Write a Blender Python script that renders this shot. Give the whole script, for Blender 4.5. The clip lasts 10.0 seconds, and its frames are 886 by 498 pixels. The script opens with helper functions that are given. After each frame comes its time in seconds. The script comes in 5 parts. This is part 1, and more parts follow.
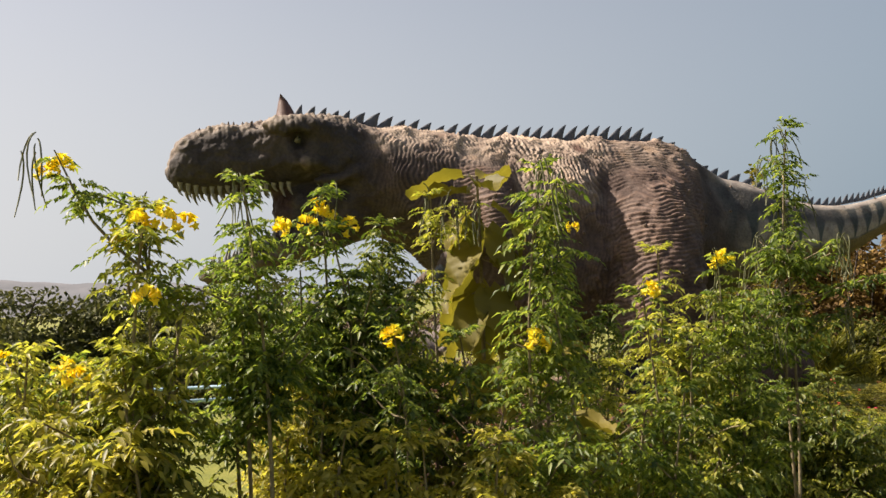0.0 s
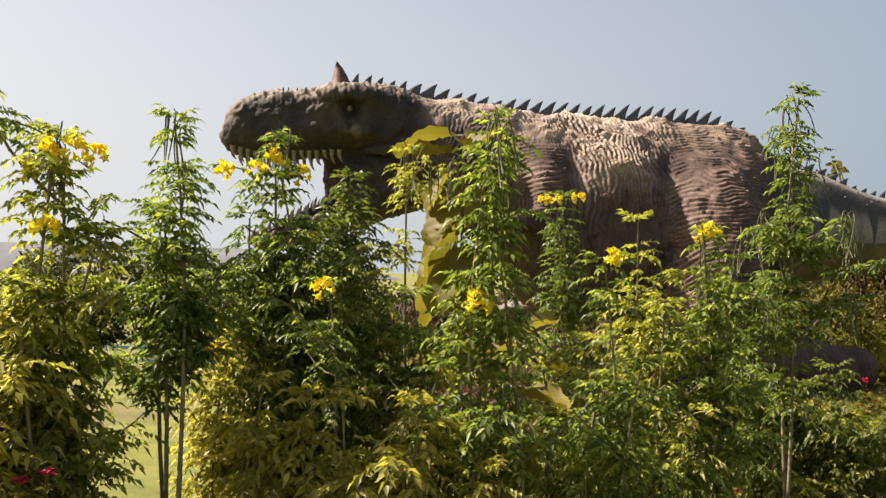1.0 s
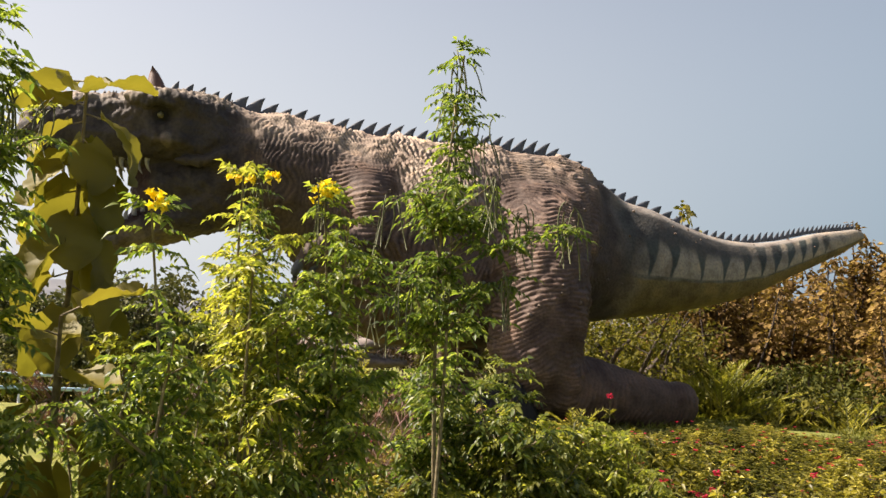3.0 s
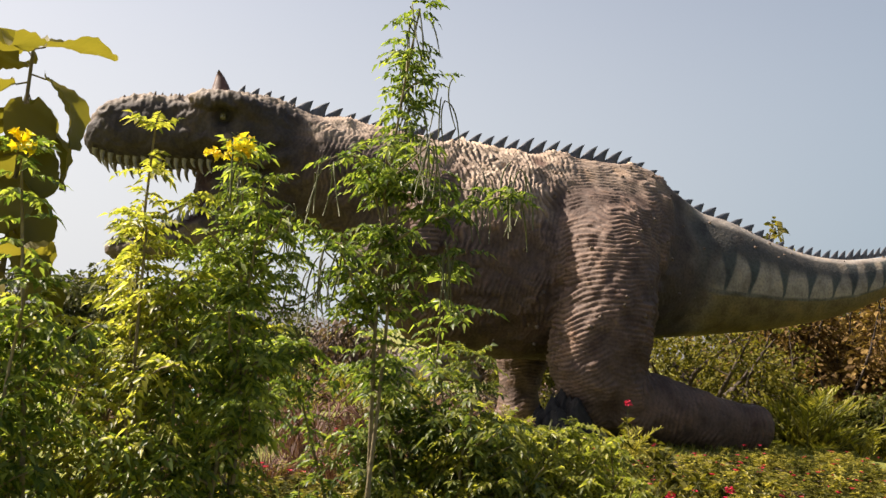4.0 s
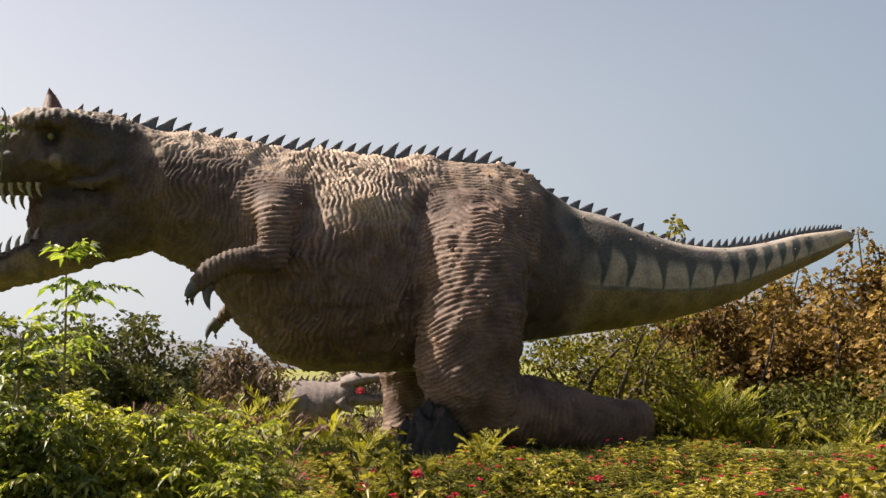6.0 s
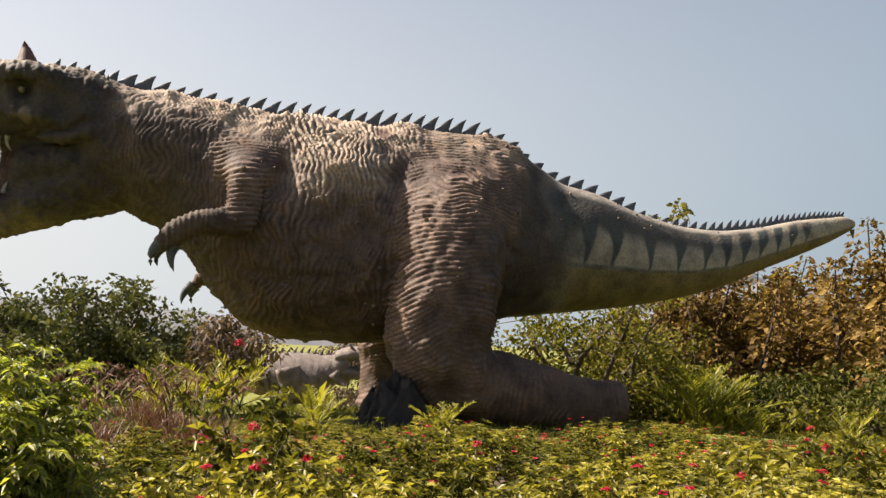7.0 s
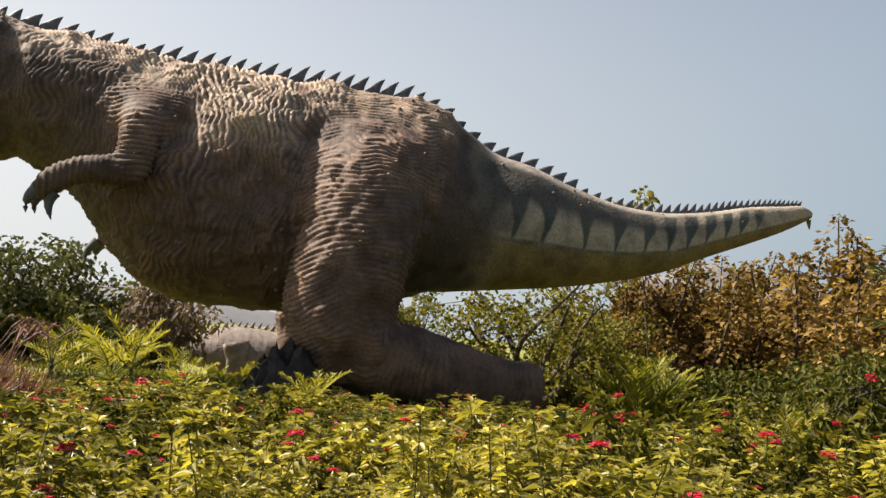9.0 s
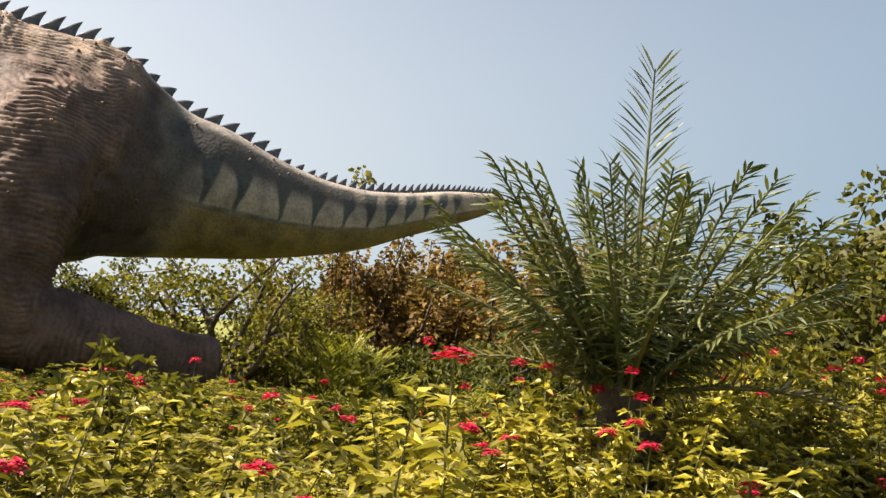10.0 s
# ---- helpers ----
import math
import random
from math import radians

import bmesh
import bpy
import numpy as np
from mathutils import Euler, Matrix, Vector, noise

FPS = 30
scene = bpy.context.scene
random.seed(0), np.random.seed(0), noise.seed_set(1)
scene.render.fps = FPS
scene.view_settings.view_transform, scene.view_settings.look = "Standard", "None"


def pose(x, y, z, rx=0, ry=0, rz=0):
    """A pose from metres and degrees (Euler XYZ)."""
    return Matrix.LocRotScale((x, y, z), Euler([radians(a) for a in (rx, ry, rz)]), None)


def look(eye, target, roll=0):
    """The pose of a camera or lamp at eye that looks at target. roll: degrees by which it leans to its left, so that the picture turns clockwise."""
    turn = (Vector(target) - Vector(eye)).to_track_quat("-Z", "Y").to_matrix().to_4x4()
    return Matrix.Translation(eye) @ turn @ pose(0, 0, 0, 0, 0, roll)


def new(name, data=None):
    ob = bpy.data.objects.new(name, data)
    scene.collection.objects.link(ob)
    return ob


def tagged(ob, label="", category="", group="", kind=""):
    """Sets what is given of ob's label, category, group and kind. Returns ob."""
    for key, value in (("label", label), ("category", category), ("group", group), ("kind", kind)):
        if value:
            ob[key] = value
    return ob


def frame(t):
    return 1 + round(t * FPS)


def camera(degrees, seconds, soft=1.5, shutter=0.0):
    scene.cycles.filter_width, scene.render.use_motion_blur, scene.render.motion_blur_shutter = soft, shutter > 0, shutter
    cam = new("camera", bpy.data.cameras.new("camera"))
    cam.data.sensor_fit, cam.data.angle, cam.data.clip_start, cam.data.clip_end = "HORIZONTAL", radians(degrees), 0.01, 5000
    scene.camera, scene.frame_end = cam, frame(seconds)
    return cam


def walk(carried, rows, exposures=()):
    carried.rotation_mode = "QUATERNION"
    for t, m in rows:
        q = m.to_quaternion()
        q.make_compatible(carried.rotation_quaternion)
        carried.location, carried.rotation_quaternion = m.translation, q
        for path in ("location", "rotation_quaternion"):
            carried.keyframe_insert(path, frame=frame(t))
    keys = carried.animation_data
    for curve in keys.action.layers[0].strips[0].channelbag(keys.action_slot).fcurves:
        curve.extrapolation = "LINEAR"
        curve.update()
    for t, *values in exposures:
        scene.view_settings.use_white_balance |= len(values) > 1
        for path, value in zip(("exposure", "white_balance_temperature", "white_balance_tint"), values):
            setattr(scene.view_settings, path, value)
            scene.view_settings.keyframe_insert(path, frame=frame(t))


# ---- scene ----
cam = camera(55.8, 10.0)
METRES, EYE, TILT, LEAN, TURN = 8.0, 2.1, 2.9, 2.0, 0.0
EXPOSURE, KELVIN, SKY, SUN_POWER, VOXEL = 1.2, 6900, 0.058, 5.0, 0.028
LEVELS = [(0.0, -.2), (0.5, -.06), (1.0, -.04), (1.5, -.12), (2.5, -.11), (3.0, 0.06), (4.5, .02), (5.0, .06), (5.5, -.04), (6.0, -.02), (7.5, .02), (9.0, .03), (9.5, .07), (9.8, .2), (10.0, .3)]
PALM = (8.48, 6.68)
SIDE = (17.4, 14.2)
ROWS = [
    (0.0, 0.0, 0.0, 0.0, 0.0, 0.0, -0.0),
    (0.5, 0.0352, 0.0133, -0.0069, 3.93, -2.19, -0.68),
    (1.0, 0.0684, 0.0277, -0.0122, 5.38, -1.43, -3.01),
    (1.5, 0.1066, 0.0498, -0.0215, 2.51, 1.67, -4.99),
    (2.0, 0.1461, 0.0678, -0.0276, 2.94, 2.5, -5.04),
    (2.5, 0.1844, 0.0892, -0.0386, 0.31, 2.59, -5.69),
    (3.0, 0.2262, 0.115, -0.0444, -1.89, 1.98, -4.86),
    (3.2, 0.2424, 0.1246, -0.0475, -0.48, 1.07, -4.7),
    (4.3, 0.3314, 0.1776, -0.0647, 6.58, 2.89, -6.2),
    (4.5, 0.3476, 0.1872, -0.0678, 7.76, 2.7, -5.59),
    (4.8, 0.3736, 0.1985, -0.0701, 7.8, 3.83, -5.5),
    (5.0, 0.3909, 0.2061, -0.0716, 6.33, 4.38, -5.39),
    (5.5, 0.4437, 0.2338, -0.0775, 2.25, 5.8, -3.67),
    (6.0, 0.4929, 0.2501, -0.0832, 1.45, 4.72, -2.22),
    (6.2, 0.5122, 0.2593, -0.0862, 1.01, 4.11, -2.89),
    (7.3, 0.6185, 0.3099, -0.1027, 3.26, 2.88, -4.7),
    (7.5, 0.6378, 0.3191, -0.1057, 2.71, 2.42, -5.28),
    (8.0, 0.6816, 0.3553, -0.1117, 0.47, 3.15, -5.46),
    (8.5, 0.7211, 0.3817, -0.1169, 2.19, 3.34, -5.9),
    (9.0, 0.7633, 0.4156, -0.124, 2.91, 2.9, -7.08),
    (9.5, 0.8155, 0.4388, -0.1272, -2.74, 2.43, -7.69),
    (9.8, 0.8478, 0.4511, -0.1256, -10.33, 4.11, -8.7),
    (10.0, 0.8693, 0.4593, -0.1246, -15.01, 4.17, -9.33),
]
walk(cam, [(t, pose(0, 0, EYE, TILT, LEAN, TURN) @ pose(METRES * x, METRES * y, METRES * z, 90 + pitch, roll, yaw)) for t, x, y, z, yaw, pitch, roll in ROWS],
     exposures=[(t, EXPOSURE + e, KELVIN, 15 if t < 6.5 else 12) for t, e in LEVELS])

# ---------------------------------------------------------------- sky and sun
HAZE, HAZE_AWAY = (7.9, 8.05, 8.15), (2.2, 3.1, 3.85)
SUN = Vector((-0.65, 0.08, 0.74)).normalized()
world = bpy.data.worlds.new("sky")
scene.world = world
world.use_nodes = True
wn = world.node_tree.nodes
sky = wn.new("ShaderNodeTexSky")
sky.sky_type = "NISHITA"
sky.sun_disc = False
sky.sun_elevation = math.asin(SUN.z)
sky.sun_rotation = math.atan2(SUN.x, SUN.y)
sky.air_density, sky.dust_density, sky.ozone_density = 1.0, 3.0, 1.5
wn["Background"].inputs["Strength"].default_value = SKY
# pale dry-season haze that thickens towards the horizon all round
way, split, rise_map = wn.new("ShaderNodeTexCoord"), wn.new("ShaderNodeSeparateXYZ"), wn.new("ShaderNodeMapRange")
rise_map.interpolation_type = "SMOOTHSTEP"
rise_map.inputs["From Min"].default_value, rise_map.inputs["From Max"].default_value = -0.05, 0.8
rise_map.inputs["To Min"].default_value, rise_map.inputs["To Max"].default_value = 0.97, 0.05
haze = wn.new("ShaderNodeMix")
haze.data_type = "RGBA"
wl = world.node_tree.links
# the haze scatters forwards: brighter towards the sun's side
toward, glare, tinted = wn.new("ShaderNodeVectorMath"), wn.new("ShaderNodeMapRange"), wn.new("ShaderNodeMix")
toward.operation, tinted.data_type = "DOT_PRODUCT", "RGBA"
toward.inputs[1].default_value = SUN
glare.inputs["From Min"].default_value, glare.inputs["From Max"].default_value = -0.25, 0.85
tinted.inputs["A"].default_value, tinted.inputs["B"].default_value = (*HAZE_AWAY, 1), (*HAZE, 1)
wl.new(way.outputs["Generated"], toward.inputs[0])
wl.new(toward.outputs["Value"], glare.inputs["Value"])
wl.new(glare.outputs[0], tinted.inputs["Factor"])
wl.new(tinted.outputs["Result"], haze.inputs["B"])
wl.new(way.outputs["Generated"], split.inputs[0])
wl.new(split.outputs["Z"], rise_map.inputs["Value"])
wl.new(rise_map.outputs[0], haze.inputs["Factor"])
wl.new(sky.outputs[0], haze.inputs["A"])
wl.new(haze.outputs["Result"], wn["Background"].inputs["Color"])
sun_data = bpy.data.lights.new("sun", "SUN")
sun_data.energy, sun_data.angle, sun_data.color = SUN_POWER, radians(0.55), (1.0, 0.93, 0.82)
sun = new("sun", sun_data)
sun.matrix_world = look(SUN * 60, (0, 0, 0))


# ---------------------------------------------------------------- materials
def nodes_of(name):
    m = bpy.data.materials.new(name)
    m.use_nodes = True
    return m, m.node_tree.nodes, m.node_tree.links


def ramp(n, stops):
    r = n.new("ShaderNodeValToRGB")
    while len(r.color_ramp.elements) < len(stops):
        r.color_ramp.elements.new(0.5)
    for e, (p, c) in zip(r.color_ramp.elements, stops):
        e.position, e.color = p, (*c, 1)
    return r


def leaf_material(name, dark, mid, light, glow=0.35, rough=0.5, shift=0.25, gloss=0.4, through_gain=1.15):
    """Leaves: each differs, plants differ, and light comes through the blade."""
    m, n, l = nodes_of(name)
    b = n["Principled BSDF"]
    geo, obj = n.new("ShaderNodeNewGeometry"), n.new("ShaderNodeObjectInfo")
    tc, nz = n.new("ShaderNodeTexCoord"), n.new("ShaderNodeTexNoise")
    nz.inputs["Scale"].default_value = 2.3
    l.new(tc.outputs["Object"], nz.inputs["Vector"])
    a = n.new("ShaderNodeMath"); a.operation = "MULTIPLY_ADD"
    l.new(obj.outputs["Random"], a.inputs[0]); a.inputs[1].default_value = shift
    l.new(geo.outputs["Random Per Island"], a.inputs[2])
    s = n.new("ShaderNodeMath"); s.operation = "ADD"
    l.new(a.outputs[0], s.inputs[0]); l.new(nz.outputs["Fac"], s.inputs[1])
    d = n.new("ShaderNodeMath"); d.operation = "MULTIPLY"
    l.new(s.outputs[0], d.inputs[0]); d.inputs[1].default_value = 1 / (1.75 + shift)
    r = ramp(n, [(0.12, dark), (0.48, mid), (0.88, light)])
    l.new(d.outputs[0], r.inputs[0])
    l.new(r.outputs[0], b.inputs["Base Color"])
    b.inputs["Roughness"].default_value = rough
    b.inputs["Specular IOR Level"].default_value = gloss
    t = n.new("ShaderNodeBsdfTranslucent")
    g = n.new("ShaderNodeMix"); g.data_type = "RGBA"; g.blend_type = "MULTIPLY"
    g.inputs["Factor"].default_value = 1.0
    l.new(r.outputs[0], g.inputs["A"]); g.inputs["B"].default_value = (through_gain, through_gain * 1.04, through_gain * 0.5, 1)
    l.new(g.outputs["Result"], t.inputs["Color"])
    mix = n.new("ShaderNodeMixShader"); mix.inputs[0].default_value = glow
    l.new(b.outputs[0], mix.inputs[1]); l.new(t.outputs[0], mix.inputs[2])
    l.new(mix.outputs[0], n["Material Output"].inputs["Surface"])
    return m


def rough_material(name, dark, light, scale=6.0, rough=0.85, bump=0.3, fine=40.0, coords="Object"):
    """Bark, soil, plaster, stone: two scales of mottling and a fine relief."""
    m, n, l = nodes_of(name)
    b = n["Principled BSDF"]
    tc = n.new("ShaderNodeTexCoord")
    big, small = n.new("ShaderNodeTexNoise"), n.new("ShaderNodeTexNoise")
    big.inputs["Scale"].default_value, small.inputs["Scale"].default_value = scale, fine
    big.inputs["Detail"].default_value = 6
    for q in (big, small):
        l.new(tc.outputs[coords], q.inputs["Vector"])
    s = n.new("ShaderNodeMix"); s.data_type = "FLOAT"; s.inputs["Factor"].default_value = 0.35
    l.new(big.outputs["Fac"], s.inputs["A"]); l.new(small.outputs["Fac"], s.inputs["B"])
    r = ramp(n, [(0.32, dark), (0.68, light)])
    l.new(s.outputs["Result"], r.inputs[0]); l.new(r.outputs[0], b.inputs["Base Color"])
    bp = n.new("ShaderNodeBump"); bp.inputs["Strength"].default_value = bump
    bp.inputs["Distance"].default_value = 0.02
    l.new(small.outputs["Fac"], bp.inputs["Height"]); l.new(bp.outputs[0], b.inputs["Normal"])
    b.inputs["Roughness"].default_value = rough
    return m


def statue_material():
    """Painted fibre cement: its colour scheme, some light and shade included, lies in a point attribute; mottling and
    grain on top.
    """
    m, n, l = nodes_of("statue_skin")
    b = n["Principled BSDF"]
    at = n.new("ShaderNodeAttribute"); at.attribute_name = "paint_and_light"
    tc = n.new("ShaderNodeTexCoord")
    big, fine, vor = n.new("ShaderNodeTexNoise"), n.new("ShaderNodeTexNoise"), n.new("ShaderNodeTexVoronoi")
    big.inputs["Scale"].default_value, fine.inputs["Scale"].default_value = 2.6, 22
    big.inputs["Detail"].default_value = fine.inputs["Detail"].default_value = 5
    vor.inputs["Scale"].default_value = 16
    for q in (big, fine, vor):
        l.new(tc.outputs["Object"], q.inputs["Vector"])
    r1 = ramp(n, [(0.3, (0.58, 0.52, 0.5)), (0.52, (1, 1, 1)), (0.72, (1.3, 1.18, 1.05))])
    l.new(big.outputs["Fac"], r1.inputs[0])
    r2 = ramp(n, [(0.3, (0.72, 0.7, 0.7)), (0.6, (1.12, 1.1, 1.08))])
    l.new(fine.outputs["Fac"], r2.inputs[0])
    m1 = n.new("ShaderNodeMix"); m1.data_type = "RGBA"; m1.blend_type = "MULTIPLY"; m1.inputs["Factor"].default_value = 1
    m2 = n.new("ShaderNodeMix"); m2.data_type = "RGBA"; m2.blend_type = "MULTIPLY"; m2.inputs["Factor"].default_value = 1
    l.new(at.outputs["Color"], m1.inputs["A"]); l.new(r1.outputs[0], m1.inputs["B"])
    l.new(m1.outputs["Result"], m2.inputs["A"]); l.new(r2.outputs[0], m2.inputs["B"])
    l.new(m2.outputs["Result"], b.inputs["Base Color"])
    add = n.new("ShaderNodeMath"); add.operation = "MULTIPLY_ADD"
    l.new(vor.outputs["Distance"], add.inputs[0]); add.inputs[1].default_value = 0.5
    l.new(fine.outputs["Fac"], add.inputs[2])
    bp = n.new("ShaderNodeBump"); bp.inputs["Strength"].default_value = 0.5; bp.inputs["Distance"].default_value = 0.02
    l.new(add.outputs[0], bp.inputs["Height"]); l.new(bp.outputs[0], b.inputs["Normal"])
    b.inputs["Roughness"].default_value = 0.72
    b.inputs["Specular IOR Level"].default_value = 0.3
    return m


def ground_material():
    """Dry lawn, soil and leaf litter."""
    m, n, l = nodes_of("grassy_ground")
    b = n["Principled BSDF"]
    tc = n.new("ShaderNodeTexCoord")
    big, mid, fine = (n.new("ShaderNodeTexNoise") for _ in range(3))
    for q, s in ((big, 0.22), (mid, 2.2), (fine, 45.0)):
        q.inputs["Scale"].default_value, q.inputs["Detail"].default_value = s, 5
        l.new(tc.outputs["Object"], q.inputs["Vector"])
    g = ramp(n, [(0.34, (0.075, 0.092, 0.012)), (0.55, (0.175, 0.18, 0.023)), (0.72, (0.24, 0.21, 0.05))])
    blend = n.new("ShaderNodeMath"); blend.operation = "MULTIPLY_ADD"   # blades break up the broad patches
    blend.inputs[1].default_value = 0.45
    shade = n.new("ShaderNodeMath"); shade.operation = "MULTIPLY"; shade.inputs[1].default_value = 0.6
    l.new(mid.outputs["Fac"], shade.inputs[0]); l.new(fine.outputs["Fac"], blend.inputs[0]); l.new(shade.outputs[0], blend.inputs[2])
    l.new(blend.outputs[0], g.inputs[0])
    e = ramp(n, [(0.3, (0.07, 0.05, 0.03)), (0.7, (0.2, 0.14, 0.08))])
    l.new(fine.outputs["Fac"], e.inputs[0])
    k = ramp(n, [(0.56, (0, 0, 0)), (0.7, (1, 1, 1))])
    l.new(big.outputs["Fac"], k.inputs[0])
    mx = n.new("ShaderNodeMix"); mx.data_type = "RGBA"
    l.new(k.outputs[0], mx.inputs["Factor"]); l.new(g.outputs[0], mx.inputs["A"]); l.new(e.outputs[0], mx.inputs["B"])
    l.new(mx.outputs["Result"], b.inputs["Base Color"])
    bp = n.new("ShaderNodeBump"); bp.inputs["Strength"].default_value = 0.7; bp.inputs["Distance"].default_value = 0.04
    l.new(fine.outputs["Fac"], bp.inputs["Height"]); l.new(bp.outputs[0], b.inputs["Normal"])
    b.inputs["Roughness"].default_value = 0.95
    return m


SKIN = statue_material()
HORN = rough_material("dark_spike", (0.03, 0.034, 0.043), (0.075, 0.083, 0.1), 9, 0.6, 0.2)
TOOTH = rough_material("dull_tooth", (0.10, 0.095, 0.08), (0.24, 0.22, 0.18), 20, 0.5, 0.2)
HORN_BROWN = rough_material("brown_horn", (0.06, 0.026, 0.017), (0.13, 0.062, 0.04), 12, 0.6, 0.3)
EYE_MAT = rough_material("statue_eye", (0.04, 0.035, 0.02), (0.2, 0.18, 0.1), 14, 0.2, 0.0)
BARK = rough_material("bark", (0.03, 0.022, 0.017), (0.095, 0.07, 0.052), 14, 0.9, 0.6)
STEM = rough_material("woody_stem", (0.1, 0.075, 0.04), (0.26, 0.21, 0.12), 25, 0.8, 0.3)
GREEN_STEM = rough_material("green_stem", (0.045, 0.05, 0.016), (0.11, 0.11, 0.035), 25, 0.6, 0.2)
LEAF = leaf_material("tecoma_leaf", (0.028, 0.05, 0.015), (0.1, 0.145, 0.032), (0.37, 0.4, 0.09), 0.56, 0.42, 0.35, 0.4, 1.4)
LEAF_LIGHT = leaf_material("light_tecoma_leaf", (0.05, 0.066, 0.016), (0.175, 0.195, 0.036), (0.48, 0.44, 0.1), 0.57, 0.42, 0.3, 0.4, 1.4)
LEAF_YELLOW = leaf_material("yellowing_leaf", (0.08, 0.082, 0.02), (0.25, 0.235, 0.045), (0.56, 0.47, 0.11), 0.56, 0.42, 0.3, 0.4, 1.35)
LEAF_DARK = leaf_material("dark_leaf", (0.026, 0.045, 0.013), (0.085, 0.118, 0.026), (0.30, 0.30, 0.07), 0.48, 0.4, 0.3, 0.4)
LEAF_BIG = leaf_material("big_pale_leaf", (0.055, 0.055, 0.012), (0.135, 0.122, 0.022), (0.3, 0.235, 0.048), 0.45, 0.55, 0.25, 0.3)
LEAF_HEDGE = leaf_material("hedge_leaf", (0.031, 0.032, 0.009), (0.168, 0.15, 0.027), (0.55, 0.46, 0.09), 0.4, 0.4, 0.5, 0.4)
LEAF_MANGO = leaf_material("mango_leaf", (0.022, 0.03, 0.014), (0.07, 0.078, 0.03), (0.18, 0.17, 0.07), 0.2, 0.65, 0.25, 0.15)
LEAF_TEAK = leaf_material("dry_teak_leaf", (0.034, 0.021, 0.011), (0.145, 0.087, 0.033), (0.39, 0.26, 0.08), 0.3, 0.8, 0.6, 0.15)
LEAF_RED = leaf_material("reddish_leaf", (0.035, 0.024, 0.02), (0.095, 0.064, 0.05), (0.22, 0.15, 0.11), 0.25, 0.7)
LEAF_TREE = leaf_material("tree_leaf", (0.014, 0.019, 0.006), (0.056, 0.058, 0.012), (0.23, 0.2, 0.033), 0.35, 0.7, 0.45, 0.15)
LEAF_DARK_BUSH = leaf_material("bush_leaf", (0.016, 0.023, 0.006), (0.052, 0.06, 0.012), (0.16, 0.15, 0.03), 0.25, 0.7, 0.4, 0.15)
LEAF_PALM = leaf_material("date_palm_leaf", (0.016, 0.026, 0.01), (0.054, 0.07, 0.025), (0.2, 0.205, 0.075), 0.18, 0.45)
LEAF_PALM_DRY = leaf_material("dry_palm_leaf", (0.06, 0.055, 0.025), (0.15, 0.13, 0.06), (0.36, 0.3, 0.15), 0.2, 0.5)
LEAF_ARECA = leaf_material("areca_leaf", (0.09, 0.1, 0.014), (0.27, 0.25, 0.03), (0.48, 0.41, 0.06), 0.4)
LEAF_ARECA_OLIVE = leaf_material("olive_areca_leaf", (0.05, 0.065, 0.012), (0.165, 0.17, 0.028), (0.34, 0.3, 0.06), 0.4)
LEAF_GRASS = leaf_material("grass_blade", (0.04, 0.06, 0.012), (0.14, 0.155, 0.022), (0.3, 0.26, 0.06), 0.3)
LEAF_REDGRASS = leaf_material("red_grass_blade", (0.05, 0.022, 0.02), (0.125, 0.055, 0.043), (0.24, 0.13, 0.09), 0.3)
PETAL_YELLOW = leaf_material("yellow_petal", (0.8, 0.52, 0.015), (0.88, 0.66, 0.02), (0.92, 0.78, 0.1), 0.35)
PETAL_RED = leaf_material("red_petal", (0.32, 0.005, 0.03), (0.45, 0.01, 0.05), (0.58, 0.03, 0.09), 0.25)
GROUND = ground_material()
# the haze's blue-grey is mixed into the far hills' own colour
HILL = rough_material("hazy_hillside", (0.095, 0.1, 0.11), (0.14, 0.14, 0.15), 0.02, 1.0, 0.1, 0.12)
PALE_STATUE = rough_material("pale_statue_skin", (0.11, 0.086, 0.075), (0.27, 0.22, 0.19), 5, 0.85, 1.0, 22)
HILL_NEAR = rough_material("dry_hillside", (0.028, 0.032, 0.01), (0.075, 0.062, 0.024), 0.15, 1.0, 0.3, 1.6)
SOIL = rough_material("dark_soil", (0.03, 0.021, 0.014), (0.09, 0.062, 0.04), 4, 0.95, 0.6, 30)
TARP = rough_material("black_plastic", (0.016, 0.014, 0.013), (0.04, 0.036, 0.033), 5, 0.6, 0.4, 14)
TARP.node_tree.nodes["Principled BSDF"].inputs["Specular IOR Level"].default_value = 0.15
CONCRETE = rough_material("cream_concrete", (0.42, 0.38, 0.3), (0.6, 0.56, 0.46), 3, 0.85, 0.3)
BLUE_PAINT = rough_material("pale_blue_paint", (0.2, 0.33, 0.42), (0.38, 0.52, 0.6), 6, 0.5, 0.1)
WHITE_PAINT = rough_material("white_paint", (0.6, 0.6, 0.58), (0.8, 0.8, 0.78), 6, 0.5, 0.1)

rng = np.random.default_rng(7)


# ---------------------------------------------------------------- mesh helpers
def mesh_of(name, V, F, mats, index=None, smooth=True):
    me = bpy.data.meshes.new(name)
    me.from_pydata(np.asarray(V, float).tolist(), [], F if isinstance(F, list) else F.tolist())
    for m in (mats if isinstance(mats, (list, tuple)) else [mats]):
        me.materials.append(m)
    if index is not None:
        me.polygons.foreach_set("material_index", np.asarray(index, np.int32))
    me.polygons.foreach_set("use_smooth", np.full(len(me.polygons), smooth))
    me.update()
    return me


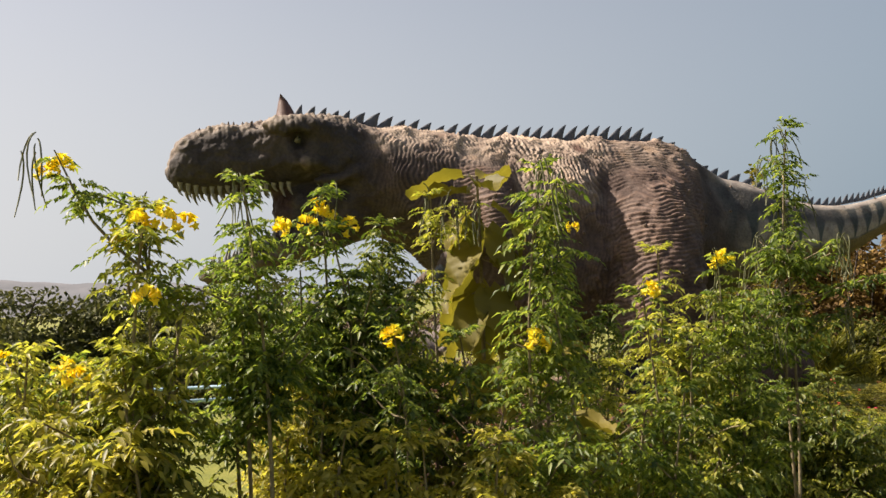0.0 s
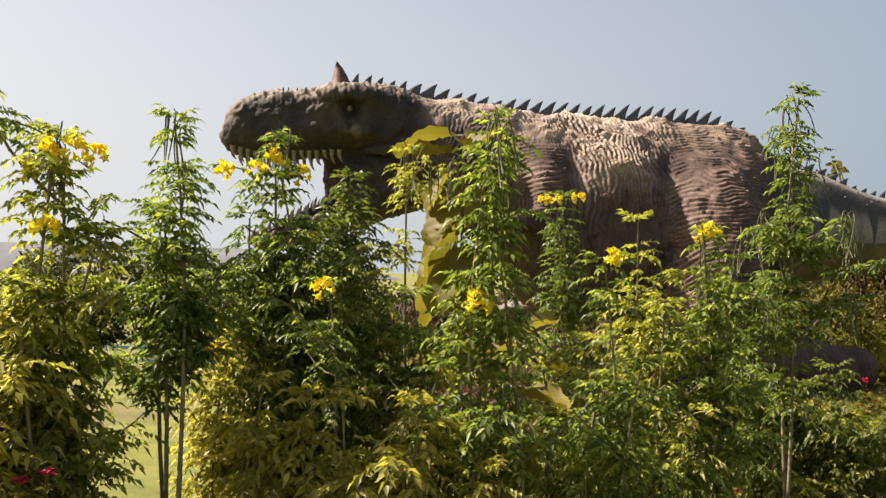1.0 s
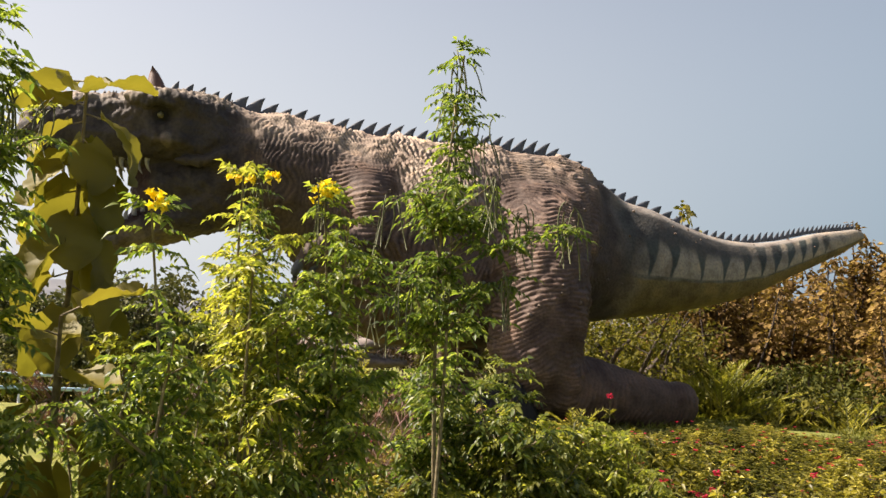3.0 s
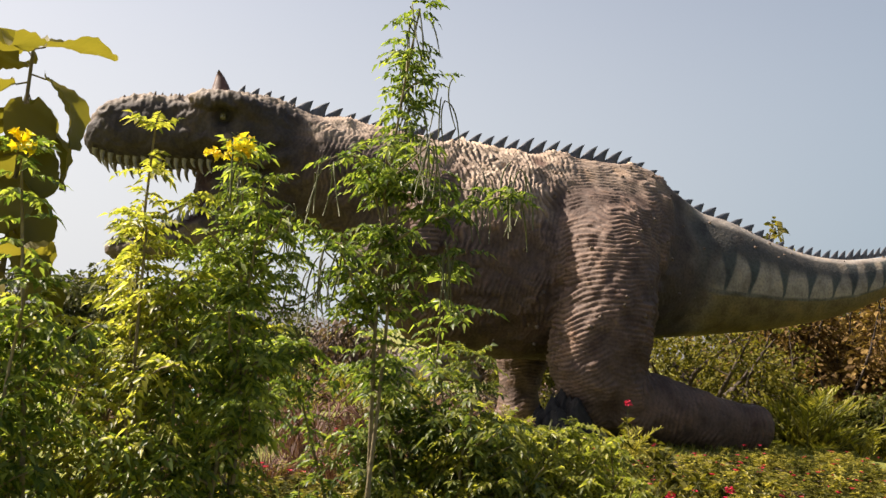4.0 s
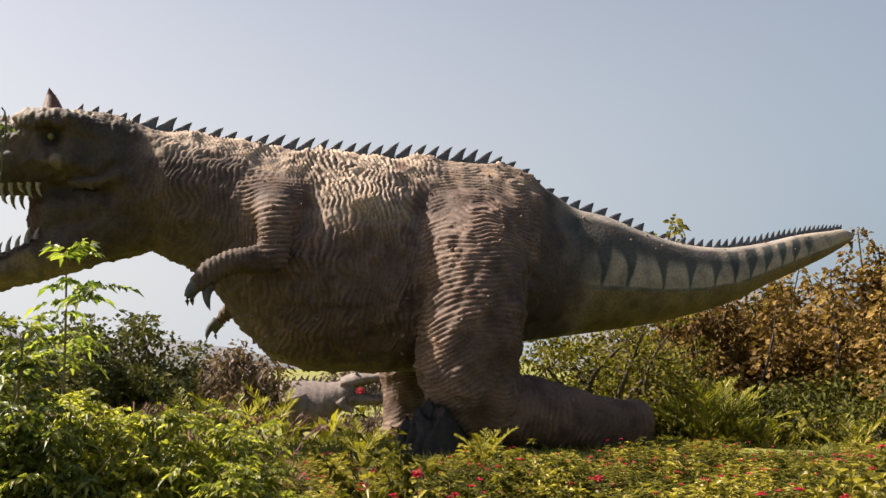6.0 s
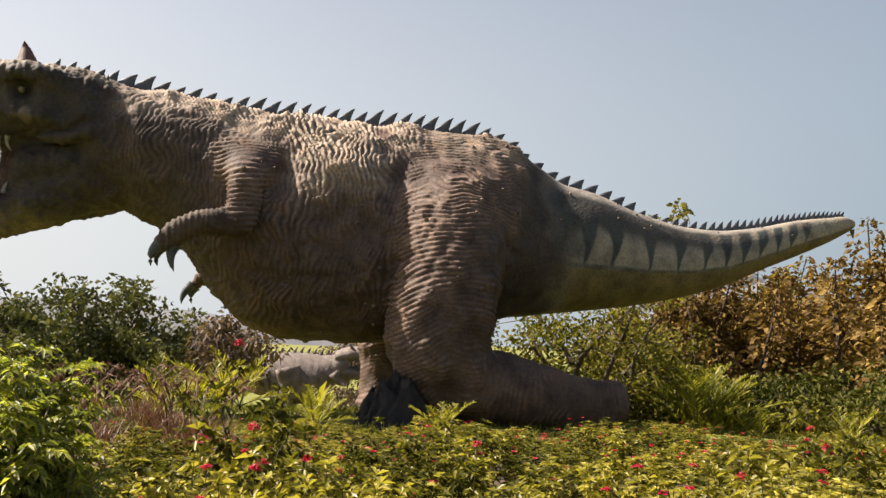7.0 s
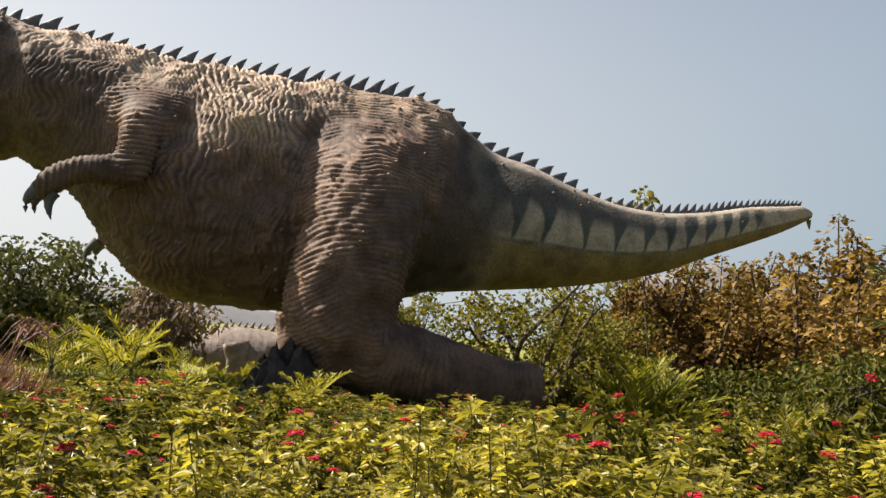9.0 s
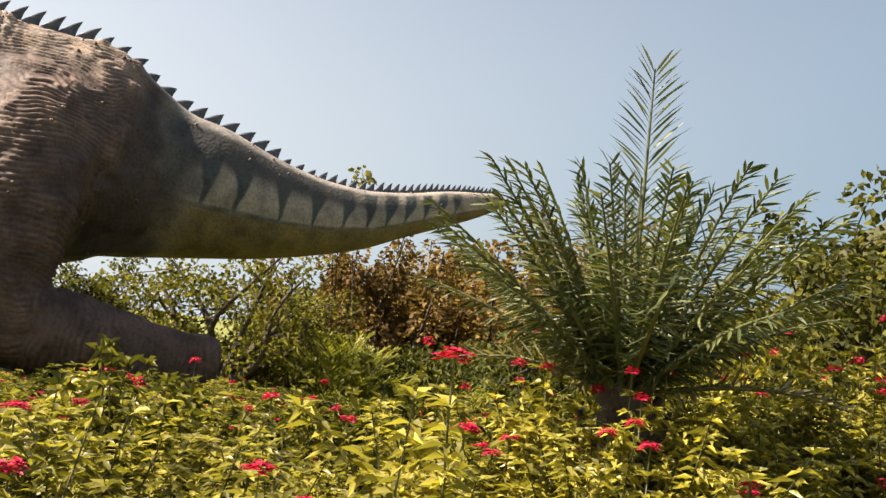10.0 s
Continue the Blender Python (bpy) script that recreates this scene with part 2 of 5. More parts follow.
class Geo:
    """Gathers vertices and faces of one mesh."""
    def __init__(self):
        self.v, self.f, self.m, self.n = [], [], [], 0

    def add(self, V, F, mat=0):
        V = np.asarray(V, float)
        self.v.append(V)
        self.f += [tuple(i + self.n for i in f) for f in F]
        self.m += [mat] * len(F)
        self.n += len(V)

    def many(self, V, k, faces):
        """V: n pieces of k vertices each; faces: the pattern of one piece."""
        V = np.asarray(V, float).reshape(-1, 3)
        starts = self.n + np.arange(len(V) // k) * k
        for f in faces:
            self.f += (starts[:, None] + np.array(f)[None]).tolist()
        self.m += [0] * (len(starts) * len(faces))
        self.v.append(V)
        self.n += len(V)

    def mesh(self, name, mats, smooth=True):
        return mesh_of(name, np.concatenate(self.v), self.f, mats, self.m, smooth)


def part(name, mesh, parent, label="", m=None):
    ob = new(name, mesh)
    ob.parent = parent
    if m is not None:
        ob.matrix_basis = m
    return tagged(ob, label)


def thing(name, x, y, z, label, category, group="", kind="", turn=0.0):
    ob = new(name)
    ob.empty_display_size = 0.1
    ob.matrix_basis = pose(x, y, z, 0, 0, turn)
    return tagged(ob, label, category, group, kind)


def unit(v):
    return v / np.maximum(np.linalg.norm(v, axis=-1, keepdims=True), 1e-9)


def tube(geo, pts, radii, sides=6, mat=0, caps=True):
    pts = np.asarray(pts, float)
    radii = np.broadcast_to(np.asarray(radii, float), (len(pts),))
    tan = unit(np.gradient(pts, axis=0))
    ref = np.array([0, 0, 1.0]) if abs(tan[0][2]) < 0.9 else np.array([1.0, 0, 0])
    V, F = [], []
    for p, t, r in zip(pts, tan, radii):
        a = unit(np.cross(t, ref)); b = np.cross(t, a)
        th = np.arange(sides) / sides * 2 * math.pi
        V.append(p + r * (np.cos(th)[:, None] * a + np.sin(th)[:, None] * b))
    for i in range(len(pts) - 1):
        for j in range(sides):
            k = (j + 1) % sides
            F.append((i * sides + j, i * sides + k, (i + 1) * sides + k, (i + 1) * sides + j))
    if caps:
        F.append(tuple(range(sides)))
        F.append(tuple((len(pts) - 1) * sides + j for j in reversed(range(sides))))
    geo.add(np.concatenate(V), F, mat)


LEAF5 = np.array([(0, 0, 0), (.42, -.5, .12), (.5, 0, 0), (.42, .5, .12), (1, 0, 0)])
FACE5 = [(0, 2, 1), (0, 3, 2), (1, 2, 4), (2, 3, 4)]
LEAF4 = np.array([(0, 0, 0), (.45, -.5, .12), (.45, .5, .12), (1, 0, 0)])
FACE4 = [(0, 3, 1), (0, 2, 3)]
LEAF8 = np.array([(0, 0, 0), (.26, -.42, .1), (.28, 0, 0), (.26, .42, .1), (.64, -.42, .1), (.66, 0, 0), (.64, .42, .1), (1, 0, 0)])
FACE8 = [(0, 2, 1), (0, 3, 2), (1, 2, 5, 4), (2, 3, 6, 5), (4, 5, 7), (5, 6, 7)]
WIDE8 = np.array([(0, 0, 0), (.22, -.5, .05), (.28, 0, 0), (.22, .5, .05), (.68, -.46, .08), (.7, 0, 0), (.68, .46, .08), (1, 0, 0)])


def leaves(geo, P, D, L, W, droop=0.3, shape=LEAF5, faces=FACE5, roll=0.5, r=rng):
    """A batch of leaf blades from points P along D, folded at the midrib and drooping."""
    P, D = np.asarray(P, float), unit(np.asarray(D, float))
    n = len(P)
    if n == 0:
        return
    L, W = np.broadcast_to(L, (n,)), np.broadcast_to(W, (n,))
    side = unit(np.cross(D, np.array([0, 0, 1.0])) + 1e-4)
    up = np.cross(side, D)
    a = r.normal(0, roll, n)[:, None]
    side, up = side * np.cos(a) + up * np.sin(a), up * np.cos(a) - side * np.sin(a)
    u, v, h = shape[:, 0], shape[:, 1], shape[:, 2]
    V = (P[:, None] + D[:, None] * (L[:, None] * u)[..., None] + side[:, None] * (W[:, None] * v)[..., None]
         + up[:, None] * (W[:, None] * h * 2)[..., None])
    V[..., 2] -= droop * L[:, None] * u ** 2
    geo.many(V, len(shape), faces)


def smooth01(a, b, x):
    t = np.clip((np.asarray(x, float) - a) / (b - a), 0, 1)
    return t * t * (3 - 2 * t)


def ground_height(x, y):
    x, y = np.asarray(x, float), np.asarray(y, float)
    near = np.clip(0.5 - 0.12 * (0.9 * x + 0.4 * y), -0.4, 0.6)
    w = smooth01(4.5, 9, y)
    far = -1.3 * smooth01(17, 26, y + 0.25 * np.abs(x - 4)) - 3.0 * smooth01(40, 200, np.hypot(x, y))
    return near * (1 - w) + far


def gz(x, y):
    return float(ground_height(x, y))


# ---------------------------------------------------------------- ground and distance
def build_ground():
    # finer rings near the place, one sheet out to the horizon
    radii = np.concatenate([[0.0], np.linspace(0.7, 40, 70), 40 * 1.14 ** np.arange(1, 35)])
    th = np.arange(120) / 120 * 2 * math.pi
    V, F = [(4.0, 9.0, gz(4, 9))], []
    for r in radii[1:]:
        x, y = 4 + r * np.cos(th), 9 + r * np.sin(th)
        z = ground_height(x, y) + 0.03 * np.sin(x * 1.7) * np.sin(y * 1.3)
        V += list(zip(x, y, z))
    k = len(th)
    for j in range(k):
        F.append((0, 1 + j, 1 + (j + 1) % k))
    for i in range(len(radii) - 2):
        for j in range(k):
            a, b = 1 + i * k, 1 + (i + 1) * k
            F.append((a + j, b + j, b + (j + 1) % k, a + (j + 1) % k))
    ob = new("ground", mesh_of("ground", V, F, GROUND))
    tagged(ob, "dry yellow-green lawn with bare soil and leaf litter", "ground", kind="structure")


def hill(name, cx, cy, base, rx, ry, height, mat, label, seed):
    n, k = 40, 20
    V, F = [], []
    for i in range(n + 1):
        for j in range(k + 1):
            u, v = i / n * 2 - 1, j / k * 2 - 1
            d = math.hypot(u, v)
            h = max(0.0, 1 - d * d) ** 0.8
            h *= 1 + 0.45 * noise.noise(Vector((u * 2.3 + seed, v * 2.3, seed))) + 0.12 * noise.noise(Vector((u * 9, v * 9, seed)))
            V.append((cx + u * rx, cy + v * ry, base + height * h))
    for i in range(n):
        for j in range(k):
            a = i * (k + 1) + j
            F.append((a, a + k + 1, a + k + 2, a + 1))
    ob = new(name, mesh_of(name, V, F, mat))
    tagged(ob, label, "hill", kind="structure")


build_ground()
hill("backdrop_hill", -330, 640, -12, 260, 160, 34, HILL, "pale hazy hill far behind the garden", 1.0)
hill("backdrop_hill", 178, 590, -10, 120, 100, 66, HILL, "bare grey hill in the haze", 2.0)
hill("backdrop_hillside", 142, 74, -6, 84, 60, 47, HILL_NEAR, "dry grassy hillside with scattered scrub", 3.4)


# ---------------------------------------------------------------- the dinosaur statue
def loft(geo, rings):
    """Closed skin over a row of rings of equal count."""
    k = len(rings[0])
    F = [tuple(range(k))]
    for i in range(len(rings) - 1):
        for j in range(k):
            F.append((i * k + j, (i + 1) * k + j, (i + 1) * k + (j + 1) % k, i * k + (j + 1) % k))
    F.append(tuple((len(rings) - 1) * k + j for j in reversed(range(k))))
    geo.add(np.concatenate(rings), F)


def resample(st, step):
    st = np.array(st, float)
    s = np.concatenate([[0], np.cumsum(np.abs(np.diff(st, axis=0)[:, :3]).sum(1))])
    q = np.linspace(0, s[-1], max(3, int(s[-1] / step)))
    # smooth through the stations
    out = np.empty((len(q), st.shape[1]))
    g = np.gradient(st, s, axis=0)
    i = np.clip(np.searchsorted(s, q, side="right") - 1, 0, len(s) - 2)
    h = (s[i + 1] - s[i])[:, None]
    t = ((q - s[i]) / h[:, 0])[:, None]
    out = ((2 * t ** 3 - 3 * t ** 2 + 1) * st[i] + (t ** 3 - 2 * t ** 2 + t) * h * g[i]
           + (-2 * t ** 3 + 3 * t ** 2) * st[i + 1] + (t ** 3 - t ** 2) * h * g[i + 1])
    return out


def trunk_ring(s, top, bot, hw, off, belly, ridge, k=40):
    """A cross-section that is widest low and narrows to the spine."""
    mid = bot + belly * (top - bot)
    v = np.concatenate([np.sin(np.linspace(-math.pi / 2, math.pi / 2, k // 2 + 1)), np.sin(np.linspace(math.pi / 2, -math.pi / 2, k // 2 + 1))[1:-1]])
    sign = np.array([1.0] * (k // 2 + 1) + [-1.0] * (k // 2 - 1))
    y = np.where(v > 0, (1 - np.abs(v) ** 1.7) ** ridge, (1 - np.abs(v) ** 2.3) ** 0.5)
    z = np.where(v > 0, mid + v * (top - mid), mid + v * (mid - bot))
    return np.stack([np.full_like(v, s), off + sign * y * hw, z], 1)


def limb(geo, st, k=20):
    """Tube through (s, off, z, r_along, r_across): ellipses across the limb's way."""
    st = resample(st, 0.12)
    tan = unit(np.gradient(st[:, :3], axis=0))
    rings = []
    for (s, o, z, ra, rc), t in zip(st, tan):
        across = unit(np.array([0, 1.0, 0]) - t * t[1])
        along = np.cross(across, t)
        th = np.arange(k) / k * 2 * math.pi
        rings.append(np.array([s, o, z]) + ra * np.cos(th)[:, None] * along + rc * np.sin(th)[:, None] * across)
    loft(geo, rings)


SPINE = [  # s, top, bottom, half width, sideways, where widest, ridge
    (-2.15, 5.30, 3.55, .50, 0, .50, .6),
    (-1.75, 5.33, 3.25, .76, 0, .50, .6),
    (-1.3, 5.26, 3.20, .82, 0, .50, .65),
    (-0.8, 5.21, 3.02, .90, 0, .48, .7),
    (-0.3, 5.16, 2.64, 1.02, 0, .46, .75),
    (0.2, 5.11, 1.98, 1.18, 0, .44, .8),
    (0.7, 5.08, 1.50, 1.33, 0, .43, .8),
    (1.4, 5.06, 1.26, 1.45, 0, .42, .8),
    (2.2, 5.07, 1.19, 1.50, 0, .42, .8),
    (3.0, 5.10, 1.20, 1.50, 0, .42, .8),
    (3.8, 5.12, 1.32, 1.46, 0, .42, .8),
    (4.5, 5.13, 1.50, 1.36, 0, .43, .75),
    (5.0, 5.09, 1.66, 1.24, 0, .44, .7),
    (5.4, 4.97, 1.76, 1.14, 0, .45, .65),
    (5.9, 4.68, 1.84, 1.04, 0, .46, .6),
    (6.4, 4.40, 1.91, .95, 0, .47, .6),
    (7.0, 4.30, 1.99, .86, 0, .48, .58),
    (8.0, 4.00, 2.14, .72, .02, .48, .55),
    (9.0, 3.81, 2.35, .58, .05, .48, .55),
    (10.0, 3.80, 2.62, .46, .1, .48, .55),
    (11.0, 3.96, 3.03, .35, .15, .48, .55),
    (12.0, 4.20, 3.42, .26, .2, .5, .55),
    (12.8, 4.33, 3.75, .19, .25, .5, .55),
    (13.4, 4.40, 4.04, .13, .3, .5, .5),
    (13.62, 4.34, 4.15, .05, .3, .5, .5),
]
SKULL = [
    (-1.45, 5.24, 3.95, .62, 0, .45, .5),
    (-2.0, 5.36, 4.02, .80, 0, .45, .45),
    (-2.5, 5.40, 4.05, .80, 0, .45, .4),
    (-3.0, 5.29, 4.05, .70, 0, .45, .4),
    (-3.5, 5.20, 4.00, .58, 0, .45, .4),
    (-4.0, 5.16, 3.93, .51, 0, .45, .4),
    (-4.45, 5.07, 3.93, .45, 0, .45, .4),
    (-4.75, 4.89, 4.00, .38, 0, .45, .45),
    (-4.92, 4.68, 4.08, .28, 0, .45, .5),
    (-5.0, 4.48, 4.2, .14, 0, .5, .5),
]
JAW = [
    (-1.35, 4.1, 3.18, .56, 0, .5, .5),
    (-1.9, 3.98, 3.02, .64, 0, .55, .45),
    (-2.4, 3.70, 2.84, .58, 0, .55, .4),
    (-2.9, 3.38, 2.66, .50, 0, .55, .4),
    (-3.4, 3.10, 2.51, .43, 0, .55, .4),
    (-3.9, 2.83, 2.38, .36, 0, .55, .4),
    (-4.3, 2.66, 2.36, .27, 0, .55, .45),
    (-4.5, 2.58, 2.43, .12, 0, .5, .5),
]
MOUTH = [(-1.6, 4.3, 3.4, .62, 0, .5, .5), (-2.2, 4.2, 3.45, .66, 0, .5, .45), (-2.65, 4.15, 3.28, .57, 0, .5, .45), (-2.95, 4.12, 3.15, .42, 0, .5, .45), (-3.15, 4.1, 3.1, .2, 0, .5, .5)]
LEGS_ARMS = {
    "thigh": [(4.55, -.40, 4.52, .3, .1), (4.46, -.64, 4.26, .58, .25), (4.27, -.90, 3.88, .85, .42), (3.98, -1.27, 3.2, .9, .68), (3.84, -1.60, 2.5, .84, .78),
              (3.68, -1.72, 1.8, .79, .76), (3.63, -1.78, 1.2, .77, .70), (3.74, -1.82, .74, .68, .58), (3.92, -1.82, .36, .42, .40)],
    "shank": [(3.6, -1.82, .84, .45, .52), (4.1, -1.82, .66, .57, .57), (4.6, -1.83, .59, .57, .55), (5.2, -1.85, .50, .51, .5), (5.8, -1.88, .43, .46, .45),
              (6.4, -1.9, .38, .42, .41), (6.66, -1.9, .35, .42, .41), (6.76, -1.9, .34, .41, .40)],
    "far_thigh": [(4.0, .95, 4.5, .5, .42), (3.9, 1.3, 3.4, .75, .6), (3.7, 1.55, 2.2, .62, .6), (3.55, 1.6, 1.3, .48, .5), (3.52, 1.6, .6, .42, .45), (3.5, 1.6, .1, .46, .48), (3.45, 1.6, -.1, .5, .5)],
    "arm": [(.75, -.3, 4.72, .3, .15), (.65, -.46, 4.5, .45, .2), (.56, -.86, 4.08, .46, .28), (.53, -1.42, 3.6, .27, .25), (.53, -1.55, 3.2, .235, .23), (.50, -1.62, 2.96, .235, .22),
            (.36, -1.68, 2.90, .23, .21), (-.05, -1.74, 2.88, .19, .18), (-.34, -1.76, 2.74, .19, .17), (-.53, -1.76, 2.56, .18, .17), (-.6, -1.76, 2.42, .13, .14)],
    "far_arm": [(.7, .9, 3.9, .35, .3), (.62, 1.25, 3.2, .25, .24), (.55, 1.4, 2.7, .2, .2), (.25, 1.45, 2.45, .16, .16), (-.02, 1.45, 2.2, .13, .13), (-.12, 1.45, 2.06, .09, .09)],
}
TURN_S = 19.5


def along_spine(s, col=1):
    a = np.array(SPINE)
    return np.interp(s, a[:, 0], a[:, col])


def top_of(s):
    b = np.array(SKULL)[::-1]
    t = along_spine(s, 1)
    h = np.interp(s, b[:, 0], b[:, 1], left=0, right=0)
    return np.maximum(t if s > -2.1 else 0, h)


def fin(geo, s, off, z, height, length, lean, mat, thick=0.22, slope=0.0):
    """A curved, back-swept spike."""
    rings = []
    for i in range(8):
        u = i / 7
        w = (1 - u) ** 0.8 * length / 2 + 0.002
        cx, cz = lean * height * u ** 1.7, height * (u - .1 * u ** 3) - 0.05 * (1 - u)
        th = np.arange(8) / 8 * 2 * math.pi
        x, y = cx + w * np.cos(th), w * thick * 1.6 * np.sin(th)
        rings.append(np.stack([s + x * math.cos(slope) - cz * math.sin(slope) * 0.4, off + y, z + cz + x * math.sin(slope)], 1))
    n0 = len(geo.f)
    loft(geo, rings)
    geo.m[n0:] = [mat] * (len(geo.f) - n0)


def cone(geo, a, b, r, mat, bend=(0, 0, 0), sides=8, power=0.7):
    a, b, bend = (np.array(q, float) for q in (a, b, bend))
    u = np.linspace(0, 1, 6)
    pts = a + (b - a) * u[:, None] + bend * (u * (1 - u) * 4)[:, None]
    tube(geo, pts, r * (1 - u) ** power + 0.003, sides, mat)


def build_statue():
    r = np.random.default_rng(21)
    raw = Geo()
    for table in (SPINE, SKULL, JAW):
        st = resample([(row[0], 0, 0, *row[1:]) for row in table], 0.12)
        loft(raw, [trunk_ring(q[0], q[3], q[4], max(q[5], .02), q[6], q[7], q[8]) for q in st])
    for st in LEGS_ARMS.values():
        limb(raw, st)
    # inside of the mouth and cheeks
    st = resample([(q[0], 0, 0, *q[1:]) for q in MOUTH], 0.12)
    loft(raw, [trunk_ring(q[0], q[3], q[4], max(q[5], .02), q[6], q[7], q[8]) for q in st])
    # brow ridges over the eyes, cheek lumps
    for side in (-1, 1):
        limb(raw, [(-3.35, side * .46, 5.14, .10, .12), (-3.0, side * .66, 5.08, .17, .18), (-2.65, side * .74, 5.05, .18, .18), (-2.25, side * .68, 4.98, .12, .14)], 12)
        limb(raw, [(-3.2, side * .60, 4.40, .06, .1), (-2.85, side * .72, 4.46, .12, .12), (-2.5, side * .76, 4.40, .1, .12), (-2.2, side * .74, 4.3, .06, .08)], 12)
        limb(raw, [(-1.55, side * .66, 4.35, .06, .1), (-1.75, side * .74, 4.30, .09, .12), (-2.1, side * .74, 4.12, .09, .12), (-2.6, side * .66, 4.12, .07, .1)], 12)
    tmp = new("raw", raw.mesh("raw", SKIN))
    mod = tmp.modifiers.new("skin", "REMESH")
    mod.mode, mod.voxel_size = "VOXEL", VOXEL
    me = bpy.data.meshes.new_from_object(tmp.evaluated_get(bpy.context.evaluated_depsgraph_get()))
    bpy.data.objects.remove(tmp)
    n = len(me.vertices)
    V = np.empty(n * 3); me.vertices.foreach_get("co", V); V = V.reshape(-1, 3)
    E = np.empty(len(me.edges) * 2, np.int32); me.edges.foreach_get("vertices", E); E = E.reshape(-1, 2)
    deg = np.bincount(E.ravel(), minlength=n)[:, None]
    for _ in range(42):
        S = np.stack([np.bincount(E[:, 0], V[E[:, 1], c], n) + np.bincount(E[:, 1], V[E[:, 0], c], n) for c in range(3)], 1)
        V = V * 0.4 + 0.6 * S / deg
    # hip and shoulder melt into the flank
    def soft(v):
        z, a = v[:, 2], np.abs(v[:, 1])
        hip = smooth01(2.9, 3.3, v[:, 0]) * (1 - smooth01(5.3, 5.9, v[:, 0])) * smooth01(3.3, 3.9, z)
        arm = smooth01(-.3, 0, v[:, 0]) * (1 - smooth01(1.0, 1.4, v[:, 0])) * smooth01(3.5, 4.0, z)
        return (np.maximum(hip, arm) * smooth01(.2, .45, a) * .65)[:, None]
    pick = soft(V)
    inside = np.flatnonzero(pick[:, 0] > .01)
    mark = np.zeros(n, bool); mark[inside] = True
    Es = E[mark[E[:, 0]] | mark[E[:, 1]]]
    for _ in range(240):
        S = np.stack([np.bincount(Es[:, 0], V[Es[:, 1], c], n) + np.bincount(Es[:, 1], V[Es[:, 0], c], n) for c in range(3)], 1)
        V[inside] += pick[inside] * (S[inside] / deg[inside] - V[inside])
    me.vertices.foreach_set("co", V.ravel()); me.update()
    N = np.empty(n * 3); me.vertices.foreach_get("normal", N); N = N.reshape(-1, 3)
    s, o, z = V.T
    near = np.abs(o)

    def wob(a, b, c, ph):
        return (np.sin(a * s + ph) * np.sin(b * z + ph * 1.7) + np.sin(c * o + 1.3 * s + ph) * 0.6 + 0.5 * np.sin(2.3 * a * s - 1.9 * b * z + ph))

    # nearness to legs and arms, whose folds run round them
    def limb_weight(st, grow):
        st = resample(st, 0.1)
        d = np.full(n, 9.0)
        for q in st:
            d = np.minimum(d, np.sqrt((s - q[0]) ** 2 + (o - q[1]) ** 2 + (z - q[2]) ** 2) - max(q[3], q[4]))
        return 1 - smooth01(-0.02, grow, d)
    w_thigh = np.maximum(limb_weight(LEGS_ARMS["thigh"], .3), limb_weight(LEGS_ARMS["far_thigh"], .16)) * smooth01(.45, .95, near) * (1 - smooth01(4.0, 4.7, z))
    w_hip = smooth01(2.95, 3.75, s - .3 * (z - 4.0)) * (1 - smooth01(5.1, 5.8, s)) * smooth01(3.3, 4.1, z)
    w_thigh = np.maximum(w_thigh, w_hip)
    w_shank = np.maximum(limb_weight(LEGS_ARMS["shank"], .1), 0) * (s > 4.15)
    w_arm = np.maximum(limb_weight(LEGS_ARMS["arm"], .22), limb_weight(LEGS_ARMS["far_arm"], .22)) * smooth01(.6, 1.05, near) * (1 - smooth01(4.1, 4.8, z))
    w_fore = w_arm * (1 - smooth01(.25, .62, s + .9 * (z - 2.9)))
    w_limb = np.maximum.reduce([w_thigh, w_arm])
    body = smooth01(-1.75, -1.2, s) * (1 - smooth01(5.2, 5.9, s)) * (1 - w_limb) * (1 - w_shank)
    n1 = np.array([noise.noise(Vector(q)) for q in (V * 0.9).tolist()])
    n2 = np.array([noise.noise(Vector(q)) for q in (V * 2.6 + 7).tolist()])
    n3 = np.array([noise.noise(Vector(q)) for q in (V * 6.5 + 3).tolist()])
    warp = 2.0 * n1 + 1.2 * n2 + 0.36 * n3
    ph_body = s / 0.088 + 1.25 * warp + 0.3 * np.sin(z * 6.5 + 1.7 * np.sin(s * 1.4)) - (z - 3.5) * 1.9 * (1 - smooth01(-.6, 1.4, s))
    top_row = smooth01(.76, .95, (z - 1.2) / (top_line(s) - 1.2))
    ph_body += top_row * 0.8 * np.sin(z * 9 + s * 3)
    hip = np.hypot(np.maximum(z - 2.2, 0) + .6, .62 * (s - 4.0)) - .6
    ph_leg = (np.minimum(z, 2.2) + hip) / 0.078 + (.85 + .8 * w_hip) * warp + .35 * np.sin(s * 7 + 3 * n1)
    ph_arm = z / 0.075 + 0.6 * warp - 1.8 * (s - .5)
    ph_fore = s / 0.075 + 0.5 * warp
    ph_shank = s / 0.1 + 1.0 * warp

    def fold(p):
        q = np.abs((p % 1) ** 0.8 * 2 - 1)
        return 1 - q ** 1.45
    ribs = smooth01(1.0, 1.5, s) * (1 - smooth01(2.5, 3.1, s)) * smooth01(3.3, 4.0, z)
    broken = np.clip(.9 + .75 * n3, .35, 1.25)
    patch = broken * np.clip(0.8 + 1.1 * n1 + 0.7 * n2, .25, 1.25)
    fine = np.clip(0.5 + 2.2 * n2, 0, 1)
    lower = smooth01(1.15, 2.3, z)
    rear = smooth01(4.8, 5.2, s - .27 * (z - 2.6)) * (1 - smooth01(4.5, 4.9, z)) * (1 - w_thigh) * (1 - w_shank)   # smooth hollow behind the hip
